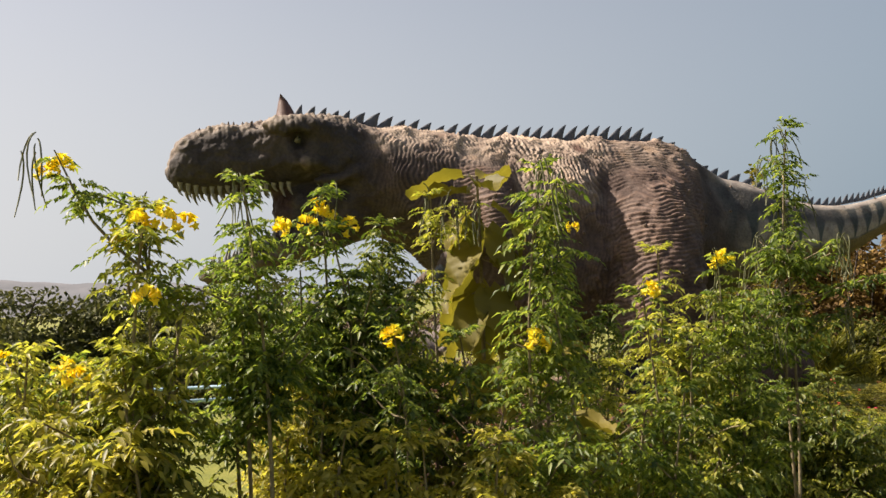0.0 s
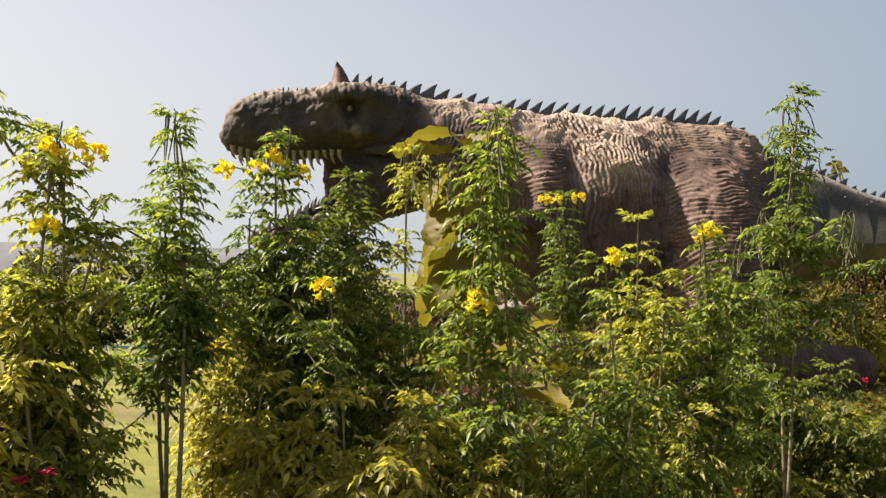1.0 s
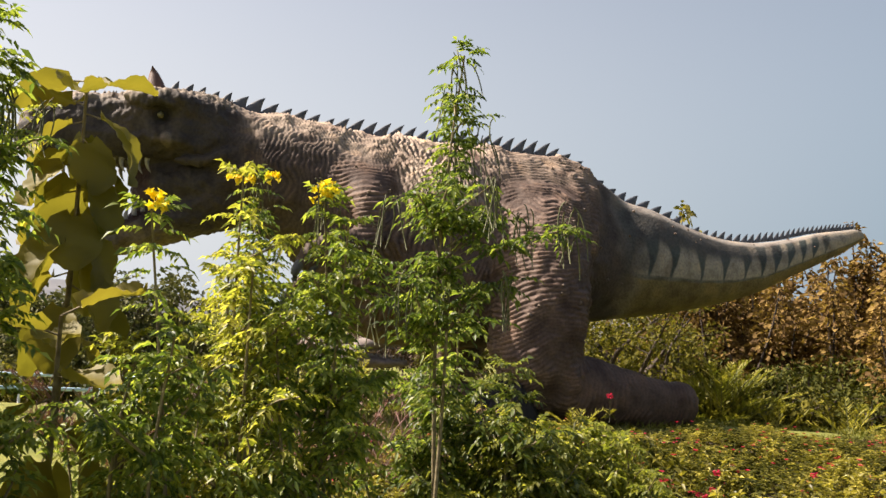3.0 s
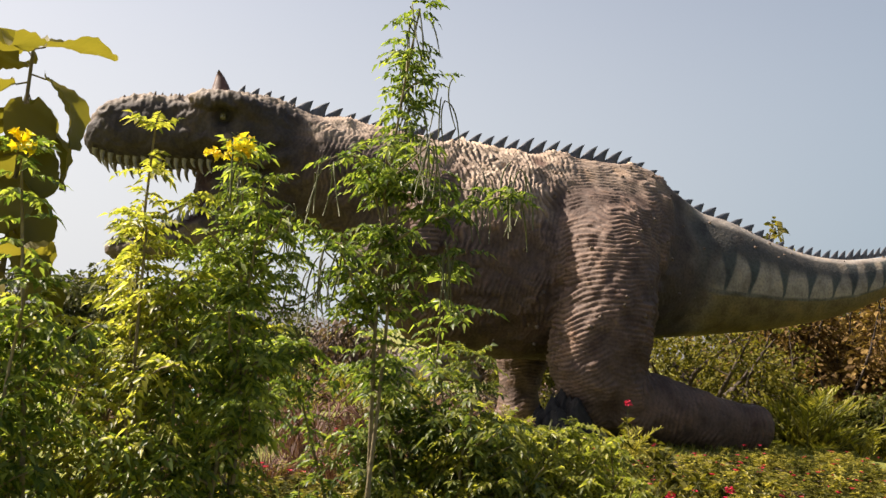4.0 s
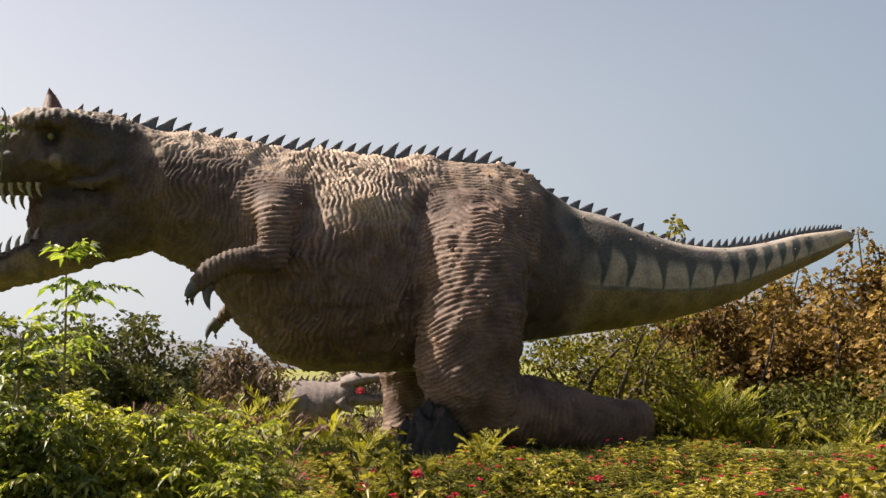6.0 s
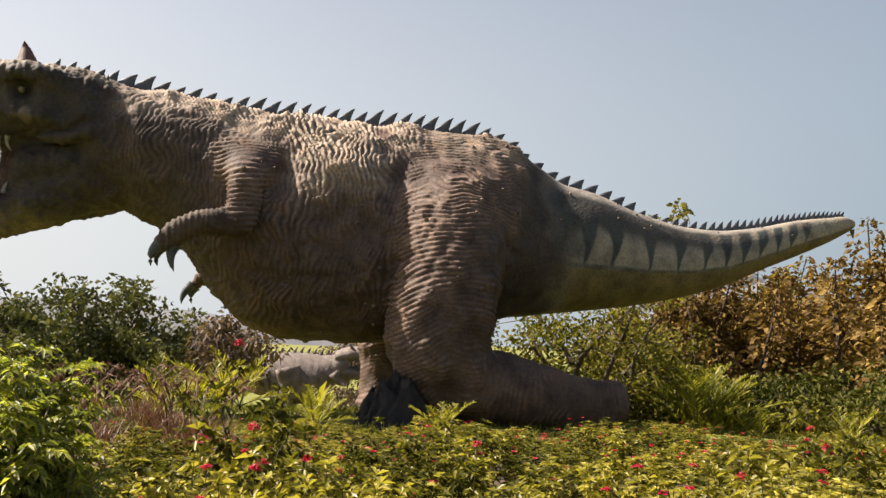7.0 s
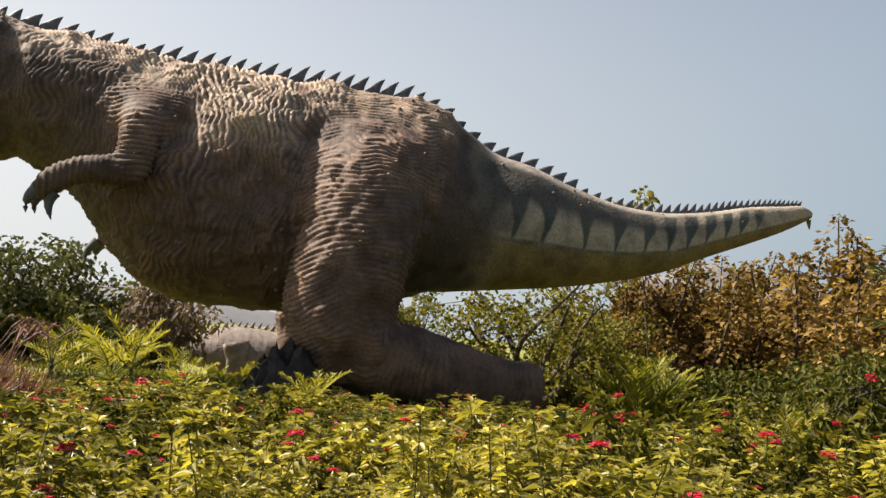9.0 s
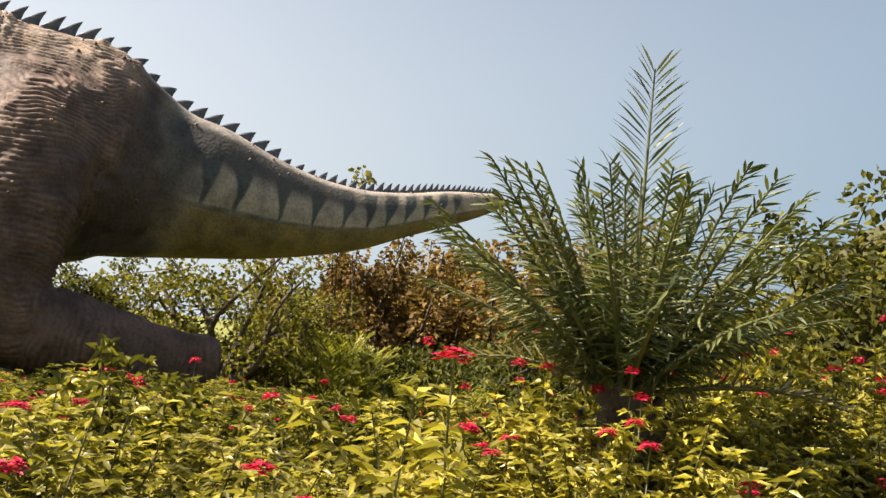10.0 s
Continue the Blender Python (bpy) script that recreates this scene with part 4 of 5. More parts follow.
def tecoma(x, y, top, seed, stems=3, spread=.22, bloom=2, pods=0, low=.3, leaf=LEAF, size=1.0, lean=(0, 0), dense=1.0,
           label="tall yellow trumpet bush with feathery green leaves", heads=(), arms=()):
    """Yellow trumpet bush: upright canes, feathered leaves, flower heads, hanging pods; arms are side branches (dx, dy, z)."""
    r = np.random.default_rng(seed)
    z0 = gz(x, y)
    H = top - z0
    base = thing("trumpet_bush", x, y, z0, label, "bush", "flowering bushes in the border")
    fol = Geo()
    tips, hung = [], []

    def clothe(pts, lo, thick):
        ln = np.linalg.norm(pts[-1] - pts[0])
        m = max(4, int((1 - lo) * ln / .038 * thick))
        u = np.sort(r.uniform(lo, 1, m))
        at = line_at(pts, u)
        for turn in (0, math.pi):
            az = np.arange(m) * 1.57 + turn + r.normal(0, .5, m)
            D = np.stack([np.cos(az), np.sin(az), r.uniform(-.15, .75, m)], 1)
            pinnate(fol, at, D, r.uniform(.08, .15, m) * size, 5, .038 * size, .0165 * size, r, .42)

    for k in range(stems):
        a = np.array([*r.normal(0, .05, 2), -.02])
        h = H * (1 if k == 0 else r.uniform(.72, .97))
        b = np.array([lean[0] + r.normal(0, spread), lean[1] + r.normal(0, spread * .6), h])
        if k == 0:
            b[:2] = lean
        p = bent(a, b, r, .05, 9)
        cane = Geo()
        tube(cane, p, np.linspace(.013, .004, 9), 5)
        lines = [(p, low)]
        tips.append(b)
        for _ in range(int(5 * dense)):
            u = r.uniform(max(low, .35), .92)
            q = line_at(p, np.array([u]))[0]
            d = r.normal(0, 1, 2); d /= np.linalg.norm(d)
            ln = r.uniform(.16, .38) * (1.15 - u * .5)
            e = q + np.array([d[0] * ln, d[1] * ln, ln * r.uniform(.4, 1.0)])
            e[2] = min(e[2], H)
            bp = bent(q, e, r, .02, 5)
            tube(cane, bp, np.linspace(.006, .003, 5), 4)
            lines.append((bp, .15))
            tips.append(e)
        if k == 0:
            for dx, dy, z in arms:
                e = np.array([dx, dy, z - z0])
                q = line_at(p, np.array([np.clip((e[2] - .25) / H, .2, .95)]))[0]
                bp = bent(q, e, r, .04, 6)
                bp[:, 2] += .06 * np.sin(np.linspace(0, 1, 6) * math.pi)
                tube(cane, bp, np.linspace(.007, .003, 6), 4)
                lines.append((bp, .2))
                hung.append(e)
        for pts, lo in lines:
            clothe(pts, lo, dense)
        main = part("cane", cane.mesh("cane", STEM), base)
        bearer = main if k == 0 else bearer
        # a tuft at the cane's end
        m = 7
        az = r.uniform(0, 6.28, m)
        pinnate(fol, np.repeat(b[None], m, 0), np.stack([np.cos(az), np.sin(az), r.uniform(.3, 1.3, m)], 1), .11 * size, 5, .04 * size, .017 * size, r, .3)
    part("foliage", fol.mesh("foliage", leaf), base)
    spots = [np.array(h) - np.array([x, y, z0]) for h in heads]
    tips.sort(key=lambda q: -q[2])
    spots += tips[:bloom]
    for q in spots:
        part("flower_head", TRUMPETS[r.integers(3)], bearer, "bright yellow trumpet flowers", pose(*q, r.uniform(0, 60), r.uniform(0, 60), r.uniform(0, 360)))
    for k in range(pods):
        from_tip = hung[k] if k < len(hung) else tips[(k - len(hung)) % len(tips)]
        q = np.array(from_tip) + r.normal(0, .03, 3)
        for _ in range(r.integers(5, 10)):
            w = r.normal(0, .022, 2)
            part("seed_pod", PODS[r.integers(3)], bearer, "long thin hanging green pod", pose(q[0] + w[0], q[1] + w[1], q[2] + r.uniform(-.05, .05), r.normal(0, 8), r.normal(0, 8), r.uniform(0, 360)))
    return base


def big_leaf_sapling(x, y, top, seed, n=16, lo=.35, lean=(0, 0)):
    """A sapling hung with very large, crumpled, drooping leaves."""
    r = np.random.default_rng(seed)
    z0 = gz(x, y); H = top - z0
    base = thing("teak_sapling", x, y, z0, "sapling with large pale yellow-green drooping leaves", "sapling")
    p = bent((0, 0, -.02), (lean[0], lean[1], H * .97), r, .03, 9)
    g = Geo(); tube(g, p, np.linspace(.02, .007, 9), 7)
    for k in range(n):
        u = lo + (1 - lo) * (k / (n - 1)) ** .85
        q = line_at(p, np.array([u]))[0]
        az = k * 2.4 + r.normal(0, .3)
        el = r.uniform(-.75, -.15) if k < n - 4 else r.uniform(.0, .5)
        d = np.array([math.cos(az) * math.cos(el), math.sin(az) * math.cos(el), math.sin(el)])
        st = r.uniform(.05, .09)
        tube(g, np.stack([q + d * st * t for t in np.linspace(0, 1, 3)]), .004, 4)
        V, F, a, b = [], [], 14, 8
        L, W = r.uniform(.26, .37), r.uniform(.2, .28)
        side = unit(np.cross(d, [0, 0, 1.0]))
        ph, curl, fall = r.uniform(0, 6), r.uniform(.05, .2), (r.uniform(.9, 1.5) if k < n - 4 else r.uniform(.3, .7))
        c, ang = q + d * st, math.asin(np.clip(d[2], -1, 1))
        flat = np.array([math.cos(az), math.sin(az), 0])
        for i in range(a + 1):
            t = i / a
            # the blade bends over towards the ground
            e = max(ang - fall * t ** .8, -1.5)
            way = flat * math.cos(e) + np.array([0, 0, math.sin(e)])
            up = np.cross(side, way)
            if i:
                c = c + way * (L / a)
            w = W * (math.sin(math.pi * min(1, t * .9 + .06)) ** .7) * (1 + .05 * math.sin(13 * t + ph))
            for j in range(b + 1):
                m = j / b * 2 - 1
                rib = .006 * math.cos(t * 34 - abs(m) * 7)
                V.append(c + side * w * .5 * m * (1 - curl * abs(m)) + up * (curl * W * m * m + .018 * math.sin(8 * t + 2.4 * m + ph) * abs(m) + rib * min(1, 4 * abs(m))))
        for i in range(a):
            for j in range(b):
                F.append((i * (b + 1) + j, i * (b + 1) + j + 1, (i + 1) * (b + 1) + j + 1, (i + 1) * (b + 1) + j))
        lg = Geo(); lg.add(np.array(V), F)
        part("leaf", lg.mesh("leaf", LEAF_BIG), base)
    part("stem", g.mesh("stem", STEM), base)


def hedge_meshes(seed, height=1.0, spread=.26, canes=13, rich=True, leaf=LEAF_HEDGE):
    """Stems and foliage of one low flowering shrub: upright shoots in tiers of drooping lance-shaped leaves, a rosette on top."""
    r = np.random.default_rng(seed)
    st, fol, tips = Geo(), Geo(), []
    grow = 1.0 if rich else 1.4
    for k in range(canes):
        a = np.array([*r.normal(0, .07, 2), -.03])
        b = np.array([*r.normal(0, spread, 2), height * r.uniform(.6, 1.0) ** .8])
        p = bent(a, b, r, .03, 6)
        tube(st, p, np.linspace(.005, .002, 6), 3)
        tips.append(b)
        lines = [(p, .38)]
        for _ in range(3 if rich else 1):
            q = line_at(p, r.uniform(.45, .88, 1))[0]
            e = q + np.array([*r.normal(0, .085, 2), r.uniform(.06, .15)])
            lines.append((bent(q, e, r, .01, 4), .15)); tips.append(e)
        for pts, lo in lines:
            ln = np.linalg.norm(pts[-1] - pts[0]) * (1 - lo)
            rows = max(3, int(ln / (.026 if rich else .05)))
            u = np.repeat(np.linspace(lo, .96, rows), 4)
            at, m = line_at(pts, u), len(u)
            az = np.arange(m) * 2.2 + r.normal(0, .4, m)
            D = np.stack([np.cos(az), np.sin(az), r.uniform(-.25, .35, m) + .3 * u ** 2], 1)
            leaves(fol, at, D, grow * r.uniform(.034, .058, m), grow * r.uniform(.013, .02, m), .5, LEAF4, FACE4, .5, r)
            n = 8 if rich else 6
            az = np.arange(n) * 2.4 + r.uniform(0, 6)
            leaves(fol, np.repeat(pts[-1][None], n, 0), np.stack([np.cos(az), np.sin(az), r.uniform(.25, 1.2, n)], 1), grow * r.uniform(.034, .06, n), .018 * grow, .35, LEAF5 if rich else LEAF4, FACE5 if rich else FACE4, .35, r)
    return st.mesh("shrub_stems", GREEN_STEM), fol.mesh("shrub_foliage", leaf), tips


def star_cluster(seed, count=20, size=.026):
    """A flat-topped head of small red five-petalled flowers on a stalk."""
    r = np.random.default_rng(seed)
    g = Geo()
    for _ in range(count):
        az, rad = r.uniform(0, 6.28), .023 * math.sqrt(r.uniform(0, 1))
        c = np.array([math.cos(az) * rad, math.sin(az) * rad, .012 * (1 - (rad / .023) ** 2) + r.normal(0, .004)])
        d = unit(np.array([c[0] * 14, c[1] * 14, 1.0]))
        a5 = np.arange(5) / 5 * 2 * math.pi + r.uniform(0, 6)
        ref = unit(np.cross(d, [.4, .2, .7])); b2 = np.cross(d, ref)
        D = np.cos(a5)[:, None] * ref + np.sin(a5)[:, None] * b2 + d * .3
        leaves(g, np.repeat(c[None], 5, 0), D, size * .5, size * .3, .1, LEAF5, FACE5, .2, r)
    tube(g, [(0, 0, -.1), (0, 0, -.05), (0, 0, .005)], .002, 4, 1)
    return g.mesh("star_cluster", [PETAL_RED, GREEN_STEM])


STARS = [star_cluster(s) for s in (4, 5)]


def palm(name, x, y, label, fronds, length, pairs, leaf_l, leaf_w, mat, seed, rise=(.5, 1.4), stiff=.6, trunk=.12, vee=.5, category="palm", group=""):
    """A rosette of feather fronds; every frond is a part."""
    r = np.random.default_rng(seed)
    z0 = gz(x, y)
    base = thing(name, x, y, z0, label, category, group)
    if trunk:
        g = Geo()
        n = 7
        tube(g, np.stack([np.zeros(n), np.zeros(n), np.linspace(-.1, trunk * 3, n)], 1), trunk * (1 + .12 * np.sin(np.arange(n) * 2.6)) * np.linspace(1, .8, n), 10)
        part("trunk", g.mesh("trunk", BARK), base)
    for k in range(fronds):
        az = k * 2.4 + r.normal(0, .3)
        el = rise[0] + (rise[1] - rise[0]) * ((k + .5) / fronds) + r.normal(0, .1)
        L = length * r.uniform(.78, 1.05)
        t = np.linspace(0, 1, 12)
        ang = el - (1 - stiff) * 1.5 * t ** 1.5
        ds = np.stack([np.cos(ang) * math.cos(az), np.cos(ang) * math.sin(az), np.sin(ang)], 1) * (L / 11)
        pts = np.concatenate([[[0, 0, trunk * 2.4]], np.array([0, 0, trunk * 2.4]) + np.cumsum(ds[:-1], 0)])
        g = Geo()
        tube(g, pts, np.linspace(.013, .002, 12) * (length / 1.6 + .3), 5)
        frond = part("frond", g.mesh("frond", GREEN_STEM), base)
        g = Geo()
        u = np.linspace(.2, .99, pairs)
        at = line_at(pts, u)
        tan = unit(line_at(np.gradient(pts, axis=0), u))
        side = unit(np.cross(tan, [0, 0, 1.0]) + 1e-4)
        up = np.cross(side, tan)
        ll = leaf_l * (np.sin(np.clip(u * .9 + .12, 0, 1) * math.pi) ** .5 * .75 + .3)
        for sg in (-1, 1):
            D = tan * (.75 + .5 * u[:, None]) + side * sg * .85 + up * (vee * r.uniform(.3, 1.5, pairs))[:, None] + r.normal(0, .16, (pairs, 3))
            leaves(g, at, D, ll * r.uniform(.9, 1.1, pairs), leaf_w, .12 if stiff > .5 else .35, LEAF8, FACE8, .25, r)
        part("frond_blade", g.mesh("frond_blade", mat), frond)
    return base


def date_palm(x, y, seed):
    """Young date palm: stiff, nearly straight fronds with spaced narrow leaflets set in a V, the lowest dry and bent out."""
    r = np.random.default_rng(seed)
    z0 = gz(x, y)
    base = thing("date_palm", x, y, z0, "young date palm with stiff grey-green feather fronds", "palm")
    heart = .9 - z0
    g = Geo()
    tube(g, [(0, 0, -.1), (0, 0, heart * .5), (0, 0, heart), (0, 0, heart + .18)], [.1, .12, .11, .05], 10)
    for k in range(22):   # stubs of old frond bases round the trunk
        az, h = k * 2.4, heart * (.35 + .6 * k / 22)
        d = np.array([math.cos(az), math.sin(az), 0])
        tube(g, [d * .08 + [0, 0, h], d * .15 + [0, 0, h + .08], d * .18 + [0, 0, h + .17]], [.028, .022, .01], 5)
    part("trunk", g.mesh("trunk", BARK), base)
    # tiers from the spear outwards: count, rise in degrees, length, dry
    tiers = [(1, 90, 1.25, 0), (6, 80, .84, 0), (11, 67, .9, 0), (18, 55, .96, 0), (18, 43, .96, 0), (10, 32, .9, 1), (4, 20, .7, 2)]
    turn = -4.4
    for count, rise, length, dry in tiers:
        for k in range(count):
            turn += 2.4
            az, el = turn + r.normal(0, .15), radians(rise + (r.normal(0, 4) if rise < 90 else 0))
            L = length * r.uniform(.92, 1.06)
            t = np.linspace(0, 1, 12)
            ang = el - ((.16 + .22 * dry) * t ** 1.6 if rise < 90 else .03 * t)
            ds = np.stack([np.cos(ang) * math.cos(az), np.cos(ang) * math.sin(az), np.sin(ang)], 1) * (L / 11)
            start = np.array([math.cos(az) * .05, math.sin(az) * .05, heart + .04])
            pts = np.concatenate([[start], start + np.cumsum(ds[:-1], 0)])
            g = Geo()
            tube(g, pts, np.linspace(.014, .003, 12), 5)
            frond = part("frond", g.mesh("frond", GREEN_STEM), base, "half-dry straw-tipped frond" if dry == 2 else "")
            g = Geo()
            pairs = int(L / (.022 if rise < 90 else .026))
            u = np.linspace(.11, .985, pairs)
            at, tan = line_at(pts, u), unit(line_at(np.gradient(pts, axis=0), u))
            side = unit(np.cross(tan, [math.cos(az), math.sin(az), .2 if rise < 80 else 3.0]) * [1, 1, .4] + 1e-4)
            up = np.cross(side, tan)
            ll = (.13 if rise < 90 else .25) * np.interp(u, [0, .2, .5, .85, 1], [.55, .95, 1.0, .72, .6])
            for sg in (-1, 1):
                plume = np.where(np.arange(pairs) % 2 == 0, .15, .75) * (.5 + .5 * (rise < 80))
                D = tan * ((.5 if rise < 90 else .6) + .75 * u ** 3)[:, None] + side * sg * .8 + up * (plume * r.uniform(.6, 1.3, pairs))[:, None] + r.normal(0, .09, (pairs, 3)) * 1.5
                leaves(g, at, D, ll * r.uniform(.85, 1.12, pairs), .013, .1, LEAF8, FACE8, .5, r)
            part("frond_blade", g.mesh("frond_blade", LEAF_PALM if dry < 2 else LEAF_PALM_DRY), frond)
    return base


def tree_meshes(seed, height, crown_r, crown_lo, leaf_n, leaf_l, leaf_w, leaf_mat, trunk_r=.12, limbs=9, clump=.38, droop=.5, shape=LEAF4, faces=FACE4, flat=1.0, twigs=7):
    """Trunk with limbs and twigs, and a crown of leaf clumps with gaps."""
    r = np.random.default_rng(seed)
    wood, crown = Geo(), Geo()
    fork = np.array([r.normal(0, .1), r.normal(0, .1), height * crown_lo])
    tube(wood, bent((0, 0, -.1), fork, r, .08, 6), np.linspace(trunk_r, trunk_r * .75, 6), 8)
    ends = []
    for k in range(limbs):
        az = k * 2.4 + r.normal(0, .3)
        el = r.uniform(.05, 1.0)
        rad = crown_r * r.uniform(.55, .95)
        e = fork + np.array([math.cos(az) * rad * math.cos(el), math.sin(az) * rad * math.cos(el), (height - fork[2]) * (.25 + .7 * math.sin(el)) * r.uniform(.8, 1)])
        p = bent(fork * r.uniform(.75, 1), e, r, .3, 9)
        tube(wood, p, np.linspace(trunk_r * .5, .02, 9), 5)
        for _ in range(twigs):
            q = line_at(p, r.uniform(.4, 1, 1))[0]
            t = q + r.normal(0, crown_r * .22, 3) * [1, 1, .7]
            t[2] = min(t[2], height)
            tube(wood, bent(q, t, r, .05, 4), np.linspace(.018, .006, 4), 3)
            ends.append(t)
    ends = np.array(ends)
    per = leaf_n // len(ends)
    idx = np.repeat(np.arange(len(ends)), per)
    off = unit(r.normal(0, 1, (len(idx), 3))) * (r.uniform(0, 1, len(idx)) ** .4)[:, None] * 1.5 * np.array([clump, clump, clump * .7 * flat])
    P = ends[idx] + off
    D = unit(off * .5 + r.normal(0, clump * .6, off.shape)) + np.array([0, 0, .05])
    leaves(crown, P, D, leaf_l * r.uniform(.7, 1.2, len(P)), leaf_w * r.uniform(.7, 1.2, len(P)), droop, shape, faces, 1.2, r)
    return wood.mesh("tree_wood", BARK), crown.mesh("tree_crown", leaf_mat)


def spire_meshes(seed, height, stems, leaf_n, leaf_l, leaf_w, leaf_mat, spread=.8, width=.55):
    """Several upright stems clothed in leaves from the ground to pointed tops."""
    r = np.random.default_rng(seed)
    wood, crown = Geo(), Geo()
    for k in range(stems):
        h = height * (1 if k == 0 else r.uniform(.6, .95))
        a = np.array([*r.normal(0, spread * .4, 2), -.1]); b = np.array([a[0] + r.normal(0, spread * .3), a[1] + r.normal(0, spread * .3), h])
        p = bent(a, b, r, .12, 8)
        tube(wood, p, np.linspace(.06, .015, 8), 5)
        m = leaf_n // stems
        u = r.uniform(.06, 1, m) ** .9
        rad = width * (1 - u) ** .36 * np.sqrt(r.uniform(.02, 1, m)) * (.75 + .35 * np.sin(u * 23 + k)) + .05
        az = r.uniform(0, 6.28, m)
        P = line_at(p, u) + np.stack([np.cos(az) * rad, np.sin(az) * rad, r.normal(0, .06, m)], 1)
        D = np.stack([np.cos(az), np.sin(az), r.uniform(-.6, .8, m)], 1)
        leaves(crown, P, D, leaf_l * r.uniform(.6, 1.25, m), leaf_w * r.uniform(.6, 1.2, m), .3, LEAF4, FACE4, 1.1, r)
    return wood.mesh("tree_wood", BARK), crown.mesh("tree_crown", leaf_mat)


def tree(name, meshes, x, y, label, turn=0.0, scale=1.0, group="", z=None):
    base = thing(name, x, y, gz(x, y) if z is None else z, label, "tree", group, turn=turn)
    base.scale = (scale,) * 3
    part("trunk", meshes[0], base)
    part("crown", meshes[1], base)
    return base


# ---------------------------------------------------------------- trees behind
mango = tree_meshes(31, 4.6, 2.7, .10, 9000, .2, .12, LEAF_MANGO, .14, 17, .36, .15)
mango_b = tree_meshes(32, 4.2, 2.5, .10, 9000, .2, .12, LEAF_MANGO, .13, 16, .36, .15)
TREE_SPOTS = [  # kind, x, y, turn, scale
    (mango, -5.4, 25.2, 0, 1.0), (mango_b, -9.6, 26.5, 70, 1.0), (mango, -13.5, 25.0, 150, 1.0), (mango_b, -4.6, 27.5, 200, .66),
    (mango_b, -12.0, 20.0, 220, .8), (mango, -3.6, 26.4, 280, .6), (mango_b, -7.8, 24.4, 310, .8),
]
for k, (m, x, y, a, s) in enumerate(TREE_SPOTS):
    tree("mango_tree", m, x, y, "dense dark-green round-crowned mango tree on the lawn", a, s, "dark trees behind the lawn")
sparse = tree_meshes(33, 3.9, 1.4, .3, 1150, .2, .11, LEAF_RED, .04, 8, .26, .6, twigs=4)
for x, y, a, s in ((-1.7, 24.0, 0, 1.0), (-2.7, 25.2, 40, .9), (.9, 32.0, 200, .8), (2.0, 33.0, 300, .75), (3.0, 31.5, 80, .7), (-.2, 33.5, 150, .9), (1.5, 35.0, 20, .9), (3.6, 34.5, 260, .9)):
    tree("reddish_tree", sparse, x, y, "sparse small tree with reddish-brown withering leaves", a, s, "withering small trees")
green = tree_meshes(34, 5.0, 3.0, .14, 7400, .175, .115, LEAF_TREE, .13, 13, .34, .15)
green_b = tree_meshes(35, 5.2, 2.8, .16, 7400, .175, .115, LEAF_TREE, .12, 12, .34, .15)
crooked = tree_meshes(44, 4.2, 3.1, .14, 5600, .13, .08, LEAF_TREE, .2, 12, .3, .15, twigs=7)
tree("crooked_tree", crooked, 7.15, 22.0, "low crooked tree with dark bare limbs and yellow-green leaves", 30, 1.0, "trees behind the statue")
for m, x, y, a, s in ((green_b, 9.6, 28.5, 80, .9), (green, 3.6, 30.5, 200, .8), (green_b, 12.6, 31.5, 160, .95), (green, 18.5, 26.0, 90, .8), (green_b, 23.0, 24.5, 20, .9), (green_b, 14.0, 31.5, 250, 1.0), (green_b, SIDE[0], SIDE[1], 100, .8), (green, SIDE[0] + 3.2, SIDE[1] + 1.0, 10, .8),
                      (green_b, 14.2, 33.5, 60, 1.25), (green, 13.7, 11.2, 40, .64), (green_b, 14.8, 12.3, 140, .66), (green, 14.1, 11.6, 200, .56), (green, 15.9, 13.2, 240, .6), (green_b, 12.9, 10.2, 300, .52), (green, 17.4, 12.6, 90, .62), (green_b, 8.9, 25.2, 300, .72)):
    tree("branching_tree", m, x, y, "low spreading tree with yellow-green leaves and bare limbs", a, s, "trees behind the statue")
teak = spire_meshes(36, 4.9, 12, 6600, .16, .125, LEAF_TEAK, 3.0, .8)
teak_b = spire_meshes(37, 5.3, 11, 6600, .16, .125, LEAF_TEAK, 2.8, .85)
for m, x, y, a, s in ((teak, 11.2, 26.6, 0, .95), (teak_b, 12.8, 27.6, 90, 1.0), (teak, 14.4, 26.5, 180, 1.2), (teak_b, 16.0, 27.6, 270, 1.28), (teak, 17.6, 28.5, 30, 1.25),
                      (teak, 15.4, 22.8, 100, 1.15), (teak_b, 12.2, 29.0, 140, 1.06), (teak, 19.4, 28.0, 230, 1.0), (teak_b, 21.2, 29.0, 320, 1.05), (teak, 23.0, 28.0, 20, 1.05), (teak_b, 15.0, 30.0, 200, 1.1)):
    tree("teak_tree", m, x, y, "young teak tree with large dry orange-brown leaves", a, s, "dry teak trees")
withered = tree_meshes(41, 1.5, 1.1, .08, 1100, .14, .08, LEAF_RED, .04, 9, .26)
for x, y, a, s in ((1.6, 26.4, 0, 1.0), (2.6, 27.4, 90, 1.1), (.6, 27.6, 200, .9), (3.4, 28.6, 300, 1.2), (2.2, 25.2, 140, .8)):
    tree("withered_bush", withered, x, y, "low bush with withered reddish-brown leaves", a, s, "withered bushes")
under = tree_meshes(39, 2.5, 1.4, .08, 3300, .16, .08, LEAF_DARK_BUSH, .05, 11, .3)
under_b = tree_meshes(40, 2.2, 1.3, .08, 2800, .16, .09, LEAF_TREE, .05, 10, .3)
